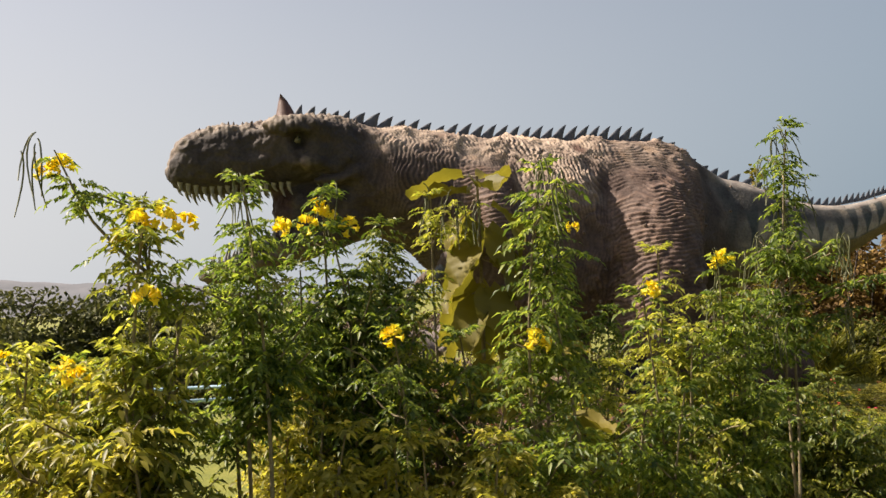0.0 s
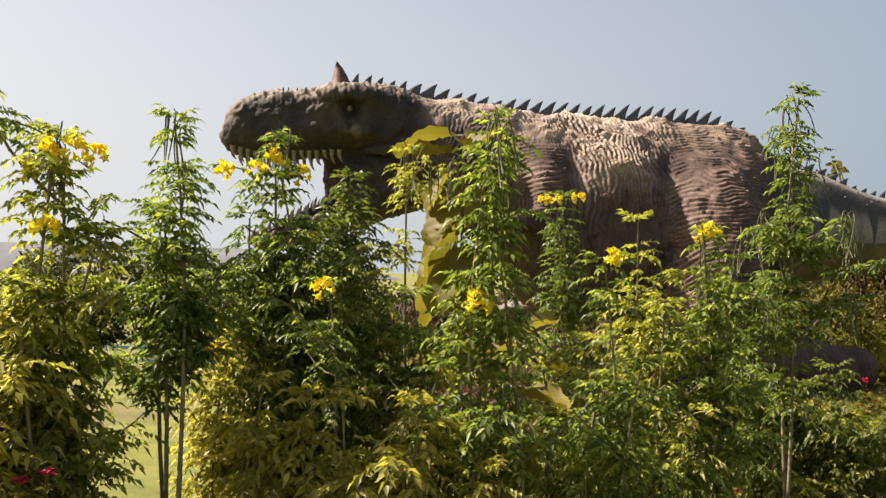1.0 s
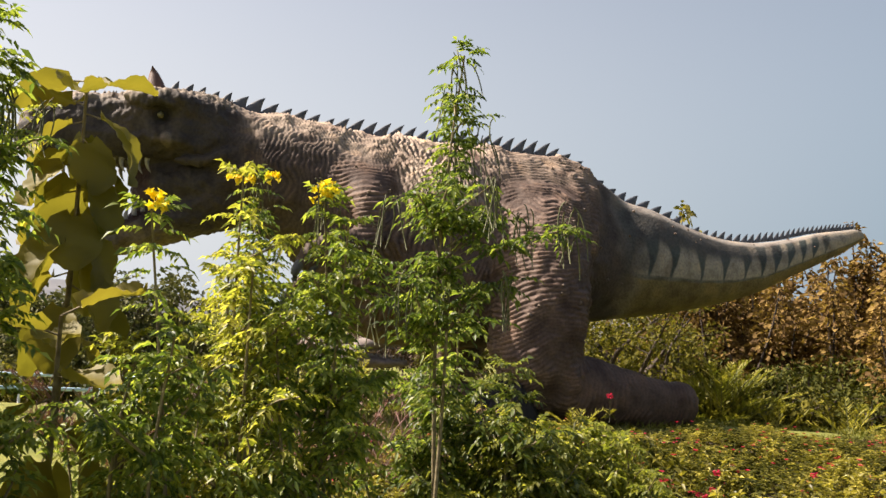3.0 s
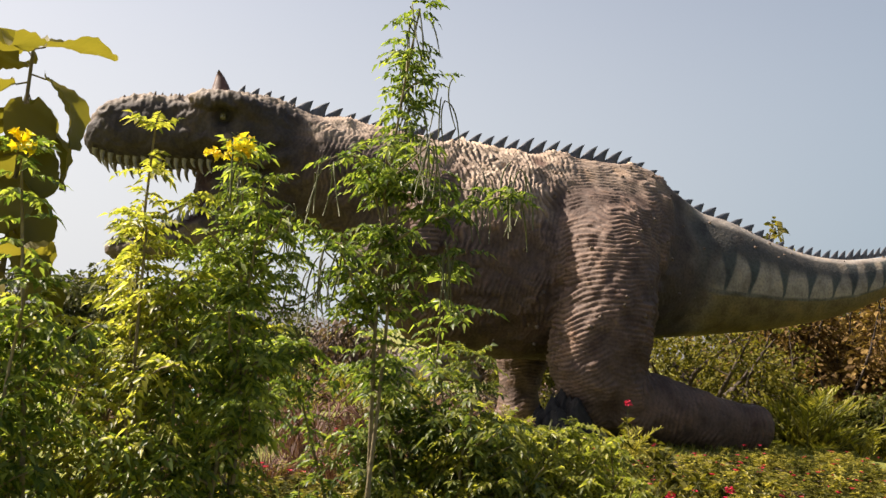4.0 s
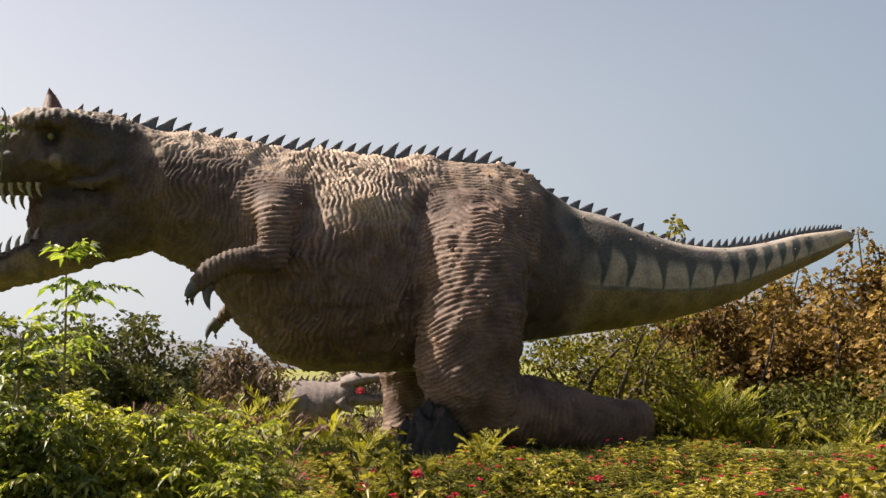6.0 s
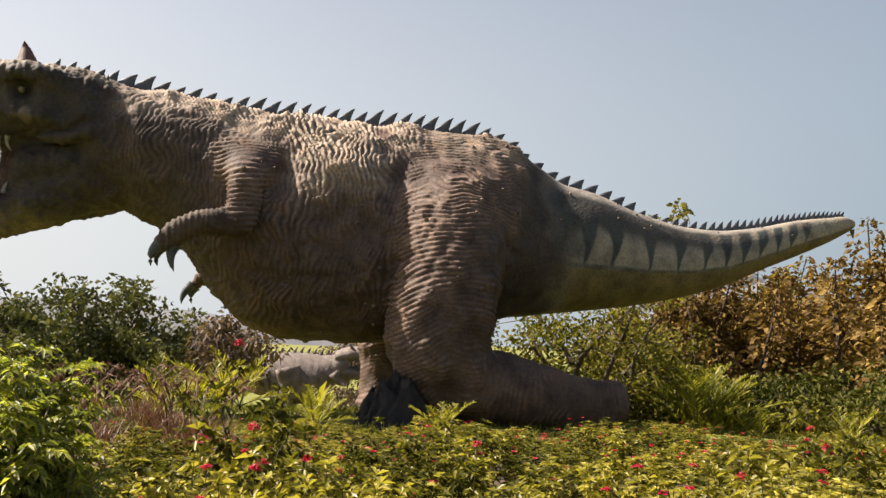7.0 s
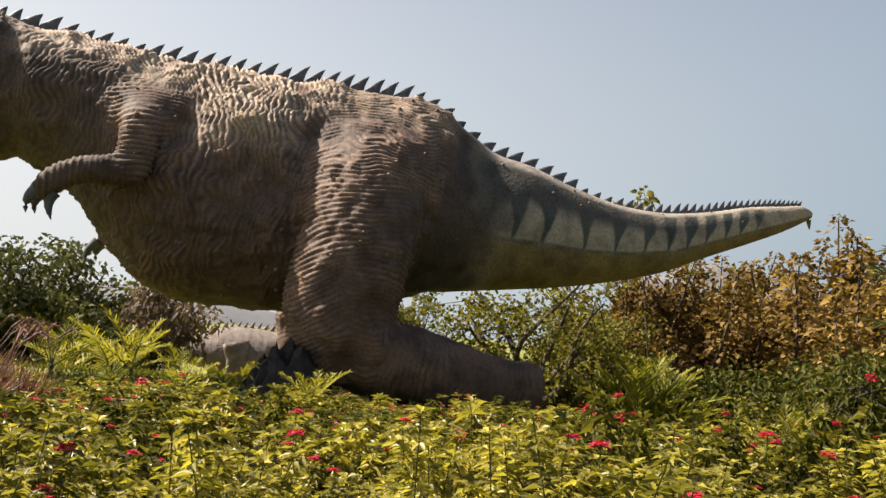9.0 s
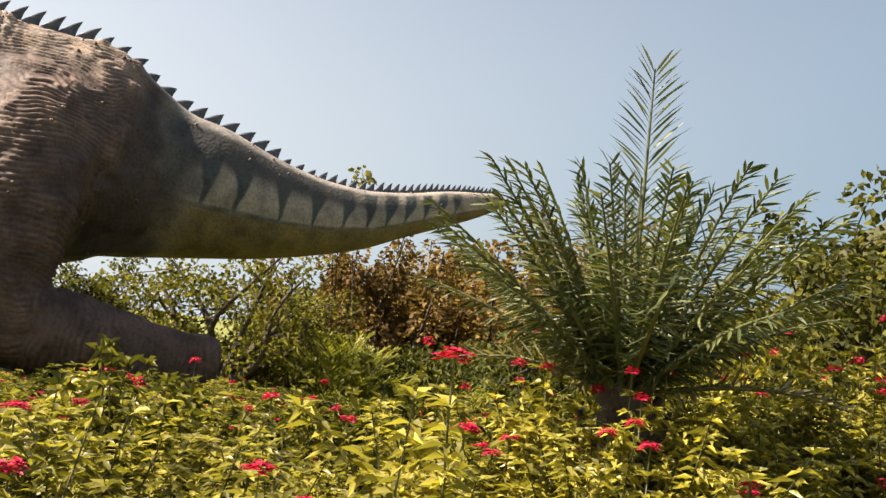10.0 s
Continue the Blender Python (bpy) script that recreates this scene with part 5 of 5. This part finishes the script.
for m, x, y, a, s in ((under, 11.4, 23.6, 0, 1.0), (under, 13.0, 24.0, 80, 1.15), (under_b, 12.2, 22.4, 160, .9), (under, 14.8, 23.6, 240, 1.2), (under_b, 16.4, 24.0, 20, 1.2), (under, 18.0, 24.0, 130, 1.25),
                      (under_b, 19.8, 24.8, 200, 1.2), (under, 13.8, 21.6, 50, .85), (under_b, 15.8, 21.4, 90, .9), (under, 17.4, 21.2, 310, 1.0), (under_b, 8.6, 22.6, 200, .8), (under, 5.4, 24.4, 310, .9),
                      (under_b, 4.0, 25.2, 60, .9), (under, 9.9, 24.6, 15, 1.1), (under, -3.0, 22.8, 100, .8), (under_b, -8.0, 22.0, 10, .9), (under, 7.2, 23.6, 170, .85),
                      (under_b, 12.3, 10.0, 50, .85), (under_b, 13.3, 10.9, 190, .7), (under_b, 11.2, 10.2, 140, .75), (under, 12.6, 13.2, 20, .75), (under_b, 14.2, 12.6, 120, .85), (under, 15.8, 12.8, 220, .9), (under_b, 13.6, 15.0, 300, .8), (under, 11.6, 15.4, 70, .7), (under, 16.6, 15.6, 10, 1.0)):
    tree("understorey_bush", m, x, y, "dense dark-green bush in front of the trees", a, s, "understorey bushes")
lone = tree_meshes(38, 7.6, .8, .72, 220, .24, .16, LEAF_BIG, .05, 6, .16, .6, WIDE8, FACE8)
tree("slender_tree", lone, 10.1, 28.0, "tall slender tree with a small tuft of pale leaves")

# ---------------------------------------------------------------- palms and clumps in the middle distance
date_palm(*PALM, 53)
for k, (x, y, s) in enumerate(((12.4, 20.9, 1.1), (10.9, 21.4, 1.0), (.75, 16.2, .85), (-.6, 18.6, 1.1), (-1.8, 19.4, 1.1), (-.1, 15.4, .7), (2.6, 13.2, .55), (4.2, 13.0, .5))):
    palm("areca_palm", x, y, "bushy areca palm with yellow-green arching fronds", 8, 1.25 * s, 20, .3 * s, .028 * s, LEAF_ARECA, 60 + k, (.5, 1.3), .62, .04, .35, group="low palms")

palm("areca_palm", 9.7, 22.0, "full olive-green areca palm with arching fronds", 40, 2.15, 24, .42, .045, LEAF_ARECA_OLIVE, 69, (.5, 1.5), .55, .06, .35, group="low palms")


def broad_clump(x, y, seed, n=6, height=1.3):
    """Paddle-leaved plant like a small banana."""
    r = np.random.default_rng(seed)
    base = thing("paddle_leaf_plant", x, y, gz(x, y), "clump of upright paddle-shaped yellow-green leaves", "plant")
    for k in range(n):
        g = Geo()
        az, L, W = k * 2.4 + r.normal(0, .3), height * r.uniform(.7, 1), height * .2
        lean = r.uniform(.15, .5)
        p = bent((0, 0, 0), (math.cos(az) * lean * .3, math.sin(az) * lean * .3, L * .35), r, .02, 4)
        tube(g, p, np.linspace(.02, .01, 4), 5)
        d = np.array([math.cos(az) * lean, math.sin(az) * lean, 1])
        leaves(g, p[-1:], d[None], L * .7, W, .25, WIDE8, FACE8, .3, r)
        part("leaf", g.mesh("leaf", LEAF_ARECA), base)


broad_clump(.2, 25.5, 71, 6, 1.7)
broad_clump(-.84, 25.6, 72, 5, 1.6)


def red_grass(x, y, seed, n=240, h=.75):
    r = np.random.default_rng(seed)
    base = thing("fountain_grass", x, y, gz(x, y), "clump of reddish-brown fountain grass with feathery plumes", "grass", "red grass clumps")
    g = Geo()
    P = np.concatenate([r.normal(0, .12, (n, 2)), np.zeros((n, 1))], 1)
    az = r.uniform(0, 6.28, n)
    leaves(g, P, np.stack([np.cos(az), np.sin(az), r.uniform(1.2, 4, n)], 1), h * r.uniform(.6, 1.1, n), .012, .35, LEAF8, FACE8, .5, r)
    part("blade_tuft", g.mesh("blade_tuft", LEAF_REDGRASS), base)
    for _ in range(8):
        a = r.uniform(0, 360)
        part("plume", PLUME, base, "feathery pinkish plume", pose(*r.normal(0, .1, 2), 0, 0, r.uniform(0, 12), a))


def plume_mesh(h=.85):
    r = np.random.default_rng(77)
    g = Geo()
    p = np.array([[0, 0, 0], [.06, 0, h * .5], [.2, 0, h * .85], [.32, 0, h], [.42, 0, h * .98]])
    tube(g, p, [.003, .002, .006, .012, .003], 5)
    n = 36
    at = line_at(p, r.uniform(.62, 1, n))
    leaves(g, at, r.normal(0, 1, (n, 3)) + [.5, 0, .3], .045, .006, .1, LEAF4, FACE4, .5, r)
    return g.mesh("plume", LEAF_REDGRASS)


PLUME = plume_mesh()
k = 0
for x, y in ((.9, 10.4), (.2, 11.0), (-.5, 10.5), (1.4, 9.6), (-1.2, 11.6), (-.2, 12.2), (.6, 9.3), (-2.0, 10.8), (-.9, 9.4), (1.9, 10.8), (-1.8, 12.6), (-2.8, 12.0), (.4, 8.6), (1.0, 8.9), (-.1, 8.2), (1.6, 8.6), (-.4, 13.2), (.5, 12.8), (1.2, 11.6), (2.2, 9.7)):
    red_grass(x, y, 80 + k); k += 1

# ---------------------------------------------------------------- grass
def grass_field(n, seed, box, keep, h, label):
    r = np.random.default_rng(seed)
    x, y = r.uniform(box[0], box[1], n), r.uniform(box[2], box[3], n)
    ok = keep(x, y)
    x, y = x[ok], y[ok]
    m = len(x)
    g = Geo()
    az = r.uniform(0, 6.28, m)
    leaves(g, np.stack([x, y, ground_height(x, y) - .01], 1), np.stack([np.cos(az), np.sin(az), r.uniform(1, 4, m)], 1), h * r.uniform(.5, 1.3, m), .014, .3, LEAF4, FACE4, .5, r)
    ob = new("grass", g.mesh("grass", LEAF_GRASS))
    tagged(ob, label, "grass", kind="stuff")


grass_field(26000, 91, (-2, 12, 8.5, 22), lambda x, y: (np.sin(x * 1.3 + np.sin(y)) + np.sin(y * 1.1) > -1.1) & ((y > 13.4 + .28 * (x - 5)) | (x < 2)), .22, "rough yellow-green grass round the statue")

# ---------------------------------------------------------------- the border of tall flowering bushes
tecoma(-1.06, 2.98, 2.42, 101, 4, .12, 0, 1, .2, LEAF_LIGHT, dense=1.15, heads=((-1.05, 2.92, 2.38), (-.98, 2.94, 2.39), (-.9, 2.95, 2.36), (-1.15, 2.95, 2.32), (-1.0, 2.82, 2.11)))
tecoma(-1.06, 3.03, 2.3, 102, 1, .03, 0, 1, .4, LEAF, dense=.9, heads=((-1.42, 3.0, 2.59), (-1.37, 3.02, 2.6)), arms=((-.33, -.02, 2.66), (-.2, 0, 2.5)), label="trumpet bush cane arching out with yellow flowers")
tecoma(-.72, 3.3, 2.56, 103, 3, .06, 0, 1, .6, LEAF, .9, lean=(-.06, 0), dense=1.7)
tecoma(-.54, 3.82, 2.56, 104, 4, .16, 0, 1, .25, LEAF, dense=1.2, heads=((-.69, 3.6, 2.4), (-.56, 3.83, 2.5), (-.52, 3.83, 2.45), (-.42, 3.82, 2.41), (-.6, 3.75, 2.42)))
# darker leaf colour stands in for foliage against the light
tecoma(-.3, 4.3, 2.44, 105, 6, .2, 0, 0, .25, LEAF_DARK, dense=1.3, label="dense trumpet bush without flowers, leaves coloured dark as in shade")
tecoma(-.76, 3.88, 1.74, 116, 3, .07, 0, 1, .35, LEAF_YELLOW, 1.15, dense=.8, heads=((-.89, 3.84, 1.68), (-.8, 3.84, 1.63)))
tecoma(-1.1, 2.86, 1.8, 121, 3, .12, 0, 0, .3, LEAF_YELLOW, 1.3, dense=.6, label="trumpet bush with yellowing leaves")
tecoma(-.4, 3.3, 1.56, 122, 3, .1, 0, 0, .3, LEAF_YELLOW, 1.2, dense=.6, label="trumpet bush with yellowing leaves")
for k, (x, y, t) in enumerate(((-.1, 3.3, 1.52), (.14, 3.8, 1.5), (.2, 3.3, 1.5))):
    tecoma(x, y, t, 123 + k, 3, .12, 0, 0, .3, LEAF_YELLOW, 1.15, dense=.7, label="trumpet bush with yellowing leaves")
big_leaf_sapling(.16, 4.8, 2.84, 106, 26, .54, (.06, .05))
big_leaf_sapling(.5, 4.1, 1.72, 119, 9, .55)
tecoma(.0, 4.55, 2.62, 117, 1, .05, 0, 3, .72, LEAF_LIGHT, .8, lean=(-.05, 0), dense=1.0, label="climbing cane hung with thin green pods")
tecoma(.43, 3.56, 2.6, 107, 3, .09, 0, 3, .25, LEAF, dense=1.15, heads=((.37, 3.5, 1.89), (.4, 3.5, 1.87)))
tecoma(.9, 3.78, 2.05, 108, 3, .14, 0, 0, .2, LEAF, dense=1.1, heads=((.92, 3.74, 2.07),))
tecoma(1.1, 4.26, 2.26, 118, 3, .16, 0, 0, .3, LEAF_LIGHT, dense=.95)
tecoma(1.42, 4.32, 2.2, 109, 4, .15, 0, 1, .35, LEAF, dense=1.2, heads=((1.45, 4.27, 2.22), (1.41, 4.29, 2.21)))
tecoma(.82, 5.95, 2.52, 113, 4, .14, 0, 1, .4, LEAF, dense=1.1, heads=((.93, 5.9, 2.52), (.7, 5.9, 2.5), (.78, 5.92, 2.5)))
tecoma(1.96, 4.72, 2.95, 110, 2, .05, 0, 14, .5, LEAF, .98, lean=(.02, 0), dense=1.2, label="tall slender plant with hanging green pods",
       arms=((.5, -.34, 2.14), (-.42, .02, 2.04), (.34, .1, 2.2), (-.3, -.2, 2.22), (.14, -.3, 2.3), (-.34, .15, 1.82), (.3, -.1, 1.92), (0, .3, 2.05), (-.15, -.35, 1.9)))
tecoma(1.99, 5.92, 1.86, 114, 1, .03, 0, 0, .75, LEAF, 1.5, lean=(.08, -.05), dense=.5, label="leaning sprig with broad feathered green leaves")
tecoma(1.85, 5.3, 1.55, 120, 4, .16, 0, 0, .4, LEAF, 1.05, dense=1.0, label="leafy trumpet bush filling the border")
tecoma(2.3, 5.1, 1.5, 115, 4, .16, 0, 0, .45, LEAF_DARK, 1.1, dense=1.0, label="dark-green leafy trumpet bush")
r0 = np.random.default_rng(5)
for k in range(30):
    x = -2.5 + 3.7 * (k + r0.uniform(0, 1)) / 30
    y = 3.0 + .42 * max(0, x + 1.2) + r0.uniform(-.05, 1.3)
    t = r0.uniform(1.45, 2.0) - (.25 if x > .2 else 0)
    if abs(x + .71 + .37 * (y - 2.8)) < .42 or abs(x - .44 + .36 * (y - 3.6)) < .2:   # gaps through which the lawn shows
        continue
    tecoma(x, y, t, 200 + k, 3, .2, 0, int(r0.random() < .25), .25, (LEAF_YELLOW if r0.random() < (.65 if x < -.3 else .35) else LEAF_LIGHT if k % 2 else LEAF), r0.uniform(.85, 1.2), dense=.85 if x < .2 else .6,
           label="leafy trumpet bush filling the border", heads=((x, y - .1, t),) if r0.random() < .25 else ())
for k, (x, y) in enumerate(((2.45, 5.2), (2.72, 5.35), (2.98, 5.45), (2.3, 5.5), (2.85, 5.75), (2.55, 5.85))):
    tecoma(x, y, 1.22 - .06 * (k % 3), 260 + k, 5, .16, 0, int(k % 2), .35, LEAF_LIGHT, 1.0, dense=1.2, label="low bright yellow-green leafy bush")

# ---------------------------------------------------------------- flowering hedge
def planting_bed():
    """Bare soil under the hedge, a little above the lawn."""
    nx, ny = 56, 52
    V, F = [], []
    for i in range(nx + 1):
        x = 1.8 + 11.6 * i / nx
        edge = 4.85 + (.46 if x < 5.2 else .2) * (x - 5.2)
        lo, hi = max(4.2, edge) + .15 * noise.noise(Vector((x * 1.3, 0, 4))), 13.7 + .28 * (x - 5)
        for j in range(ny + 1):
            y = lo + (hi - lo) * j / ny
            V.append((x, y, gz(x, y) + .05 + .02 * noise.noise(Vector((x * 3, y * 3, 0)))))
    for i in range(nx):
        for j in range(ny):
            a = i * (ny + 1) + j
            F.append((a, a + ny + 1, a + ny + 2, a + 1))
    tagged(new("planting_bed", mesh_of("planting_bed", V, F, SOIL)), "dark bare soil of the hedge's planting bed", "soil", kind="structure")


planting_bed()
KINDS = [hedge_meshes(300 + k, 1.0, .15 + .012 * k, 10) for k in range(5)]
PLAIN = [hedge_meshes(310 + k, .6, .15 + .015 * k, 12, False, LEAF_TREE if k > 1 else LEAF_HEDGE) for k in range(4)]   # two of four in the greener tree leaf, its darkness standing in for self-shade
r1 = np.random.default_rng(9)
spots = []
yy = 4.3
while yy < 14.5:
    xx = 2.6 if yy < 6.6 else .6
    while xx < 13.5:
        x, y = xx + r1.uniform(-.12, .12), yy + r1.uniform(-.12, .12)
        edge = 5.05 + (.46 if x < 5.2 else .2) * (x - 5.2)                   # the camera side's edge of the bed
        far = 13.6 + .28 * (x - 5)
        if y > edge and y < far and not (x < 3.9 and y < 5.8) and math.hypot(x - PALM[0], y - PALM[1]) > .12:
            spots.append((x, y))
        xx += .38 if yy < 6.6 + .42 * (xx - 5.2) else .5
    yy += .4
spots += [(8.12, 6.12), (8.34, 6.24), (8.52, 6.36), (8.0, 6.42), (8.74, 6.44), (8.3, 6.5)]
rest = Geo()
spots.sort(key=lambda q: q[1] - .42 * q[0])
for i, (x, y) in enumerate(spots):
    depth = y - .42 * (x - 5.2) if x < 6.6 else y - .588 - .15 * (x - 6.6)
    st, fol, tips = KINDS[r1.integers(5)] if depth < 6.5 else PLAIN[r1.integers(4)]
    z0 = gz(x, y)
    h = max(.25, float(np.interp(depth, [4.4, 5.4, 6.5, 8, 10, 13], [.84, .81, .68, .52, .38, .2])) + (.08 * min(1, max(0, x - 5.9)) + .1 * min(1, max(0, x - 7.4))) * float(1 - smooth01(6.2, 8.5, depth)) + .32 * float(smooth01(8.4, 9.6, x) * smooth01(6.0, 6.8, y) * (1 - smooth01(9.5, 11, y))) - z0) * r1.choice([.76, .84, .9, .95, .98, 1.03] if depth < 6.5 else [.55, .75, .95, 1.1, 1.25])
    h *= 1 + (.12 if depth < 6.5 else .5) * noise.noise(Vector((x * 1.5, y * 1.5, 2.0))) + (0 if depth < 6.5 else .5 * noise.noise(Vector((x * .8, y * .8, 7.0))))
    wide, turn = (h * .3 + .7) * (1.25 if x > 6.4 else 1.05) if depth < 6.5 else 1.0, r1.uniform(0, 360)
    if i >= 260:   # the far side of the bed, too small to tell apart
        q = np.empty(len(fol.vertices) * 3); fol.vertices.foreach_get("co", q)
        c, d = math.cos(radians(turn)), math.sin(radians(turn))
        q = q.reshape(-1, 3) * (wide, wide, h / .6) @ np.array([[c, d, 0], [-d, c, 0], [0, 0, 1]]) + (x, y, z0)
        n0 = len(rest.m)
        rest.add(q, [tuple(p.vertices) for p in fol.polygons])
        rest.m[n0:] = [2 if fol.materials[0] == LEAF_TREE else 0] * (len(rest.m) - n0)
        for j in r1.permutation(len(tips))[:r1.integers(0, 4)]:
            az = np.arange(6) * 1.05
            n0 = len(rest.m)
            leaves(rest, np.repeat((tips[j] * (wide, wide, h / .6) + (x, y, z0 + .05))[None], 6, 0), np.stack([np.cos(az), np.sin(az), np.full(6, .5)], 1), .034, .022, .1, LEAF4, FACE4, .3, r1)
            rest.m[n0:] = [1] * (len(rest.m) - n0)
    else:
        base = thing("flowering_shrub", x, y, z0, "yellow-green leafy shrub with small red flower heads", "shrub", "flowering hedge", turn=turn)
        base.scale = (wide, wide, h if depth < 6.5 else h / .6)
        stalks = part("branchwork", st, base)
        part("foliage", fol, base)
    for j in r1.permutation(len(tips))[:r1.integers(0, 5)]:
        if tips[j][2] > (.75 if depth < 6.5 else .42):
            q = tips[j] + np.array([0, 0, .07])
            if i < 260:
                part("flower_head", STARS[r1.integers(2)], stalks, "red flowers", pose(*q, 0, 0, r1.uniform(0, 360)))
for k, (x, y, h) in enumerate(((-1.24, 2.76, .9), (-.98, 2.72, .84), (-1.42, 2.92, .9), (-1.1, 2.6, .74), (8.16, 6.2, 1.24), (8.34, 6.36, 1.3), (8.02, 5.98, 1.12))):   # under the trumpet bushes and before the palm
    st, fol, tips = KINDS[k % 5]
    base = thing("flowering_shrub", x, y, gz(x, y), "yellow-green leafy shrub with small red flower heads", "shrub", "flowering hedge", turn=70 * k)
    base.scale = (1, 1, h)
    stalks = part("branchwork", st, base)
    part("foliage", fol, base)
    for q in sorted(tips, key=lambda q: -q[2])[:3]:
        part("flower_head", STARS[k % 2], stalks, "red flowers", pose(q[0], q[1], q[2] + .06, 0, 0, 50 * k))
tagged(new("hedge_rest", rest.mesh("hedge_rest", [LEAF_HEDGE, PETAL_RED, LEAF_TREE])), "far part of the yellow-green flowering hedge", "hedge", kind="stuff")

# ---------------------------------------------------------------- small things
def crumpled(x, y, seed):
    r = np.random.default_rng(seed)
    n = 44
    V, F = [], []
    for i in range(n + 1):
        for j in range(n + 1):
            u, v = i / n * 2 - 1, j / n * 2 - 1
            d = math.hypot(u, v)
            fold = 1 - 3 * abs(noise.noise(Vector((u * 3.1 + v, v * 4, 5))))
            crease = 1 - 2.6 * abs(noise.noise(Vector((u * 6 - v * 3, v * 6, 9))))
            z = .5 * max(0, 1 - d ** 2.2) + .45 * max(0, 1 - d ** 2) * noise.noise(Vector((u * 2.2, v * 2.2, 3))) + max(0, 1 - d ** 4) * (.2 * fold + .1 * crease)
            V.append((u * .72 + .08 * fold * v, v * .55 + .06 * crease * u, max(z * 1.1 - .05, -.03)))
    for i in range(n):
        for j in range(n):
            a = i * (n + 1) + j
            F.append((a, a + n + 1, a + n + 2, a + 1))
    ob = new("plastic_sheet", mesh_of("plastic_sheet", V, F, TARP))
    ob.matrix_basis = pose(x, y, gz(x, y), 0, 0, 20)
    tagged(ob, "crumpled black plastic sheet heaped by the statue's knee", "sheet")


crumpled(3.45, 15.15, 1)


def low_wall():
    bm = bmesh.new()
    bmesh.ops.create_cube(bm, size=1, matrix=Matrix.Diagonal((6.0, .3, .45, 1)))
    bmesh.ops.bevel(bm, geom=bm.edges[:], offset=.02, segments=2, affect="EDGES")
    me = bpy.data.meshes.new("low_wall"); bm.to_mesh(me); bm.free()
    me.materials.append(CONCRETE)
    ob = new("low_wall", me)
    ob.matrix_basis = pose(14.7, 19.8, gz(14.7, 19.8) + .14, 0, 0, -4)
    tagged(ob, "low cream-coloured concrete wall at the garden's edge", "wall")


def rail(x, y, turn):
    base = thing("metal_rail", x, y, gz(x, y), "low pale-blue metal rail on white posts", "rail", turn=turn)
    for k in range(5):
        g = Geo(); tube(g, [(k * 1.1, 0, -.05), (k * 1.1, 0, .3), (k * 1.1, 0, .62)], .025, 8)
        part("post", g.mesh("post", WHITE_PAINT), base)
    for h in (.3, .55):
        g = Geo(); tube(g, [(-.2, 0, h), (2.2, 0, h), (4.6, 0, h)], .035, 8)
        part("bar", g.mesh("bar", BLUE_PAINT), base, "pale-blue bar")


low_wall()
rail(-7.4, 16.2, 8)
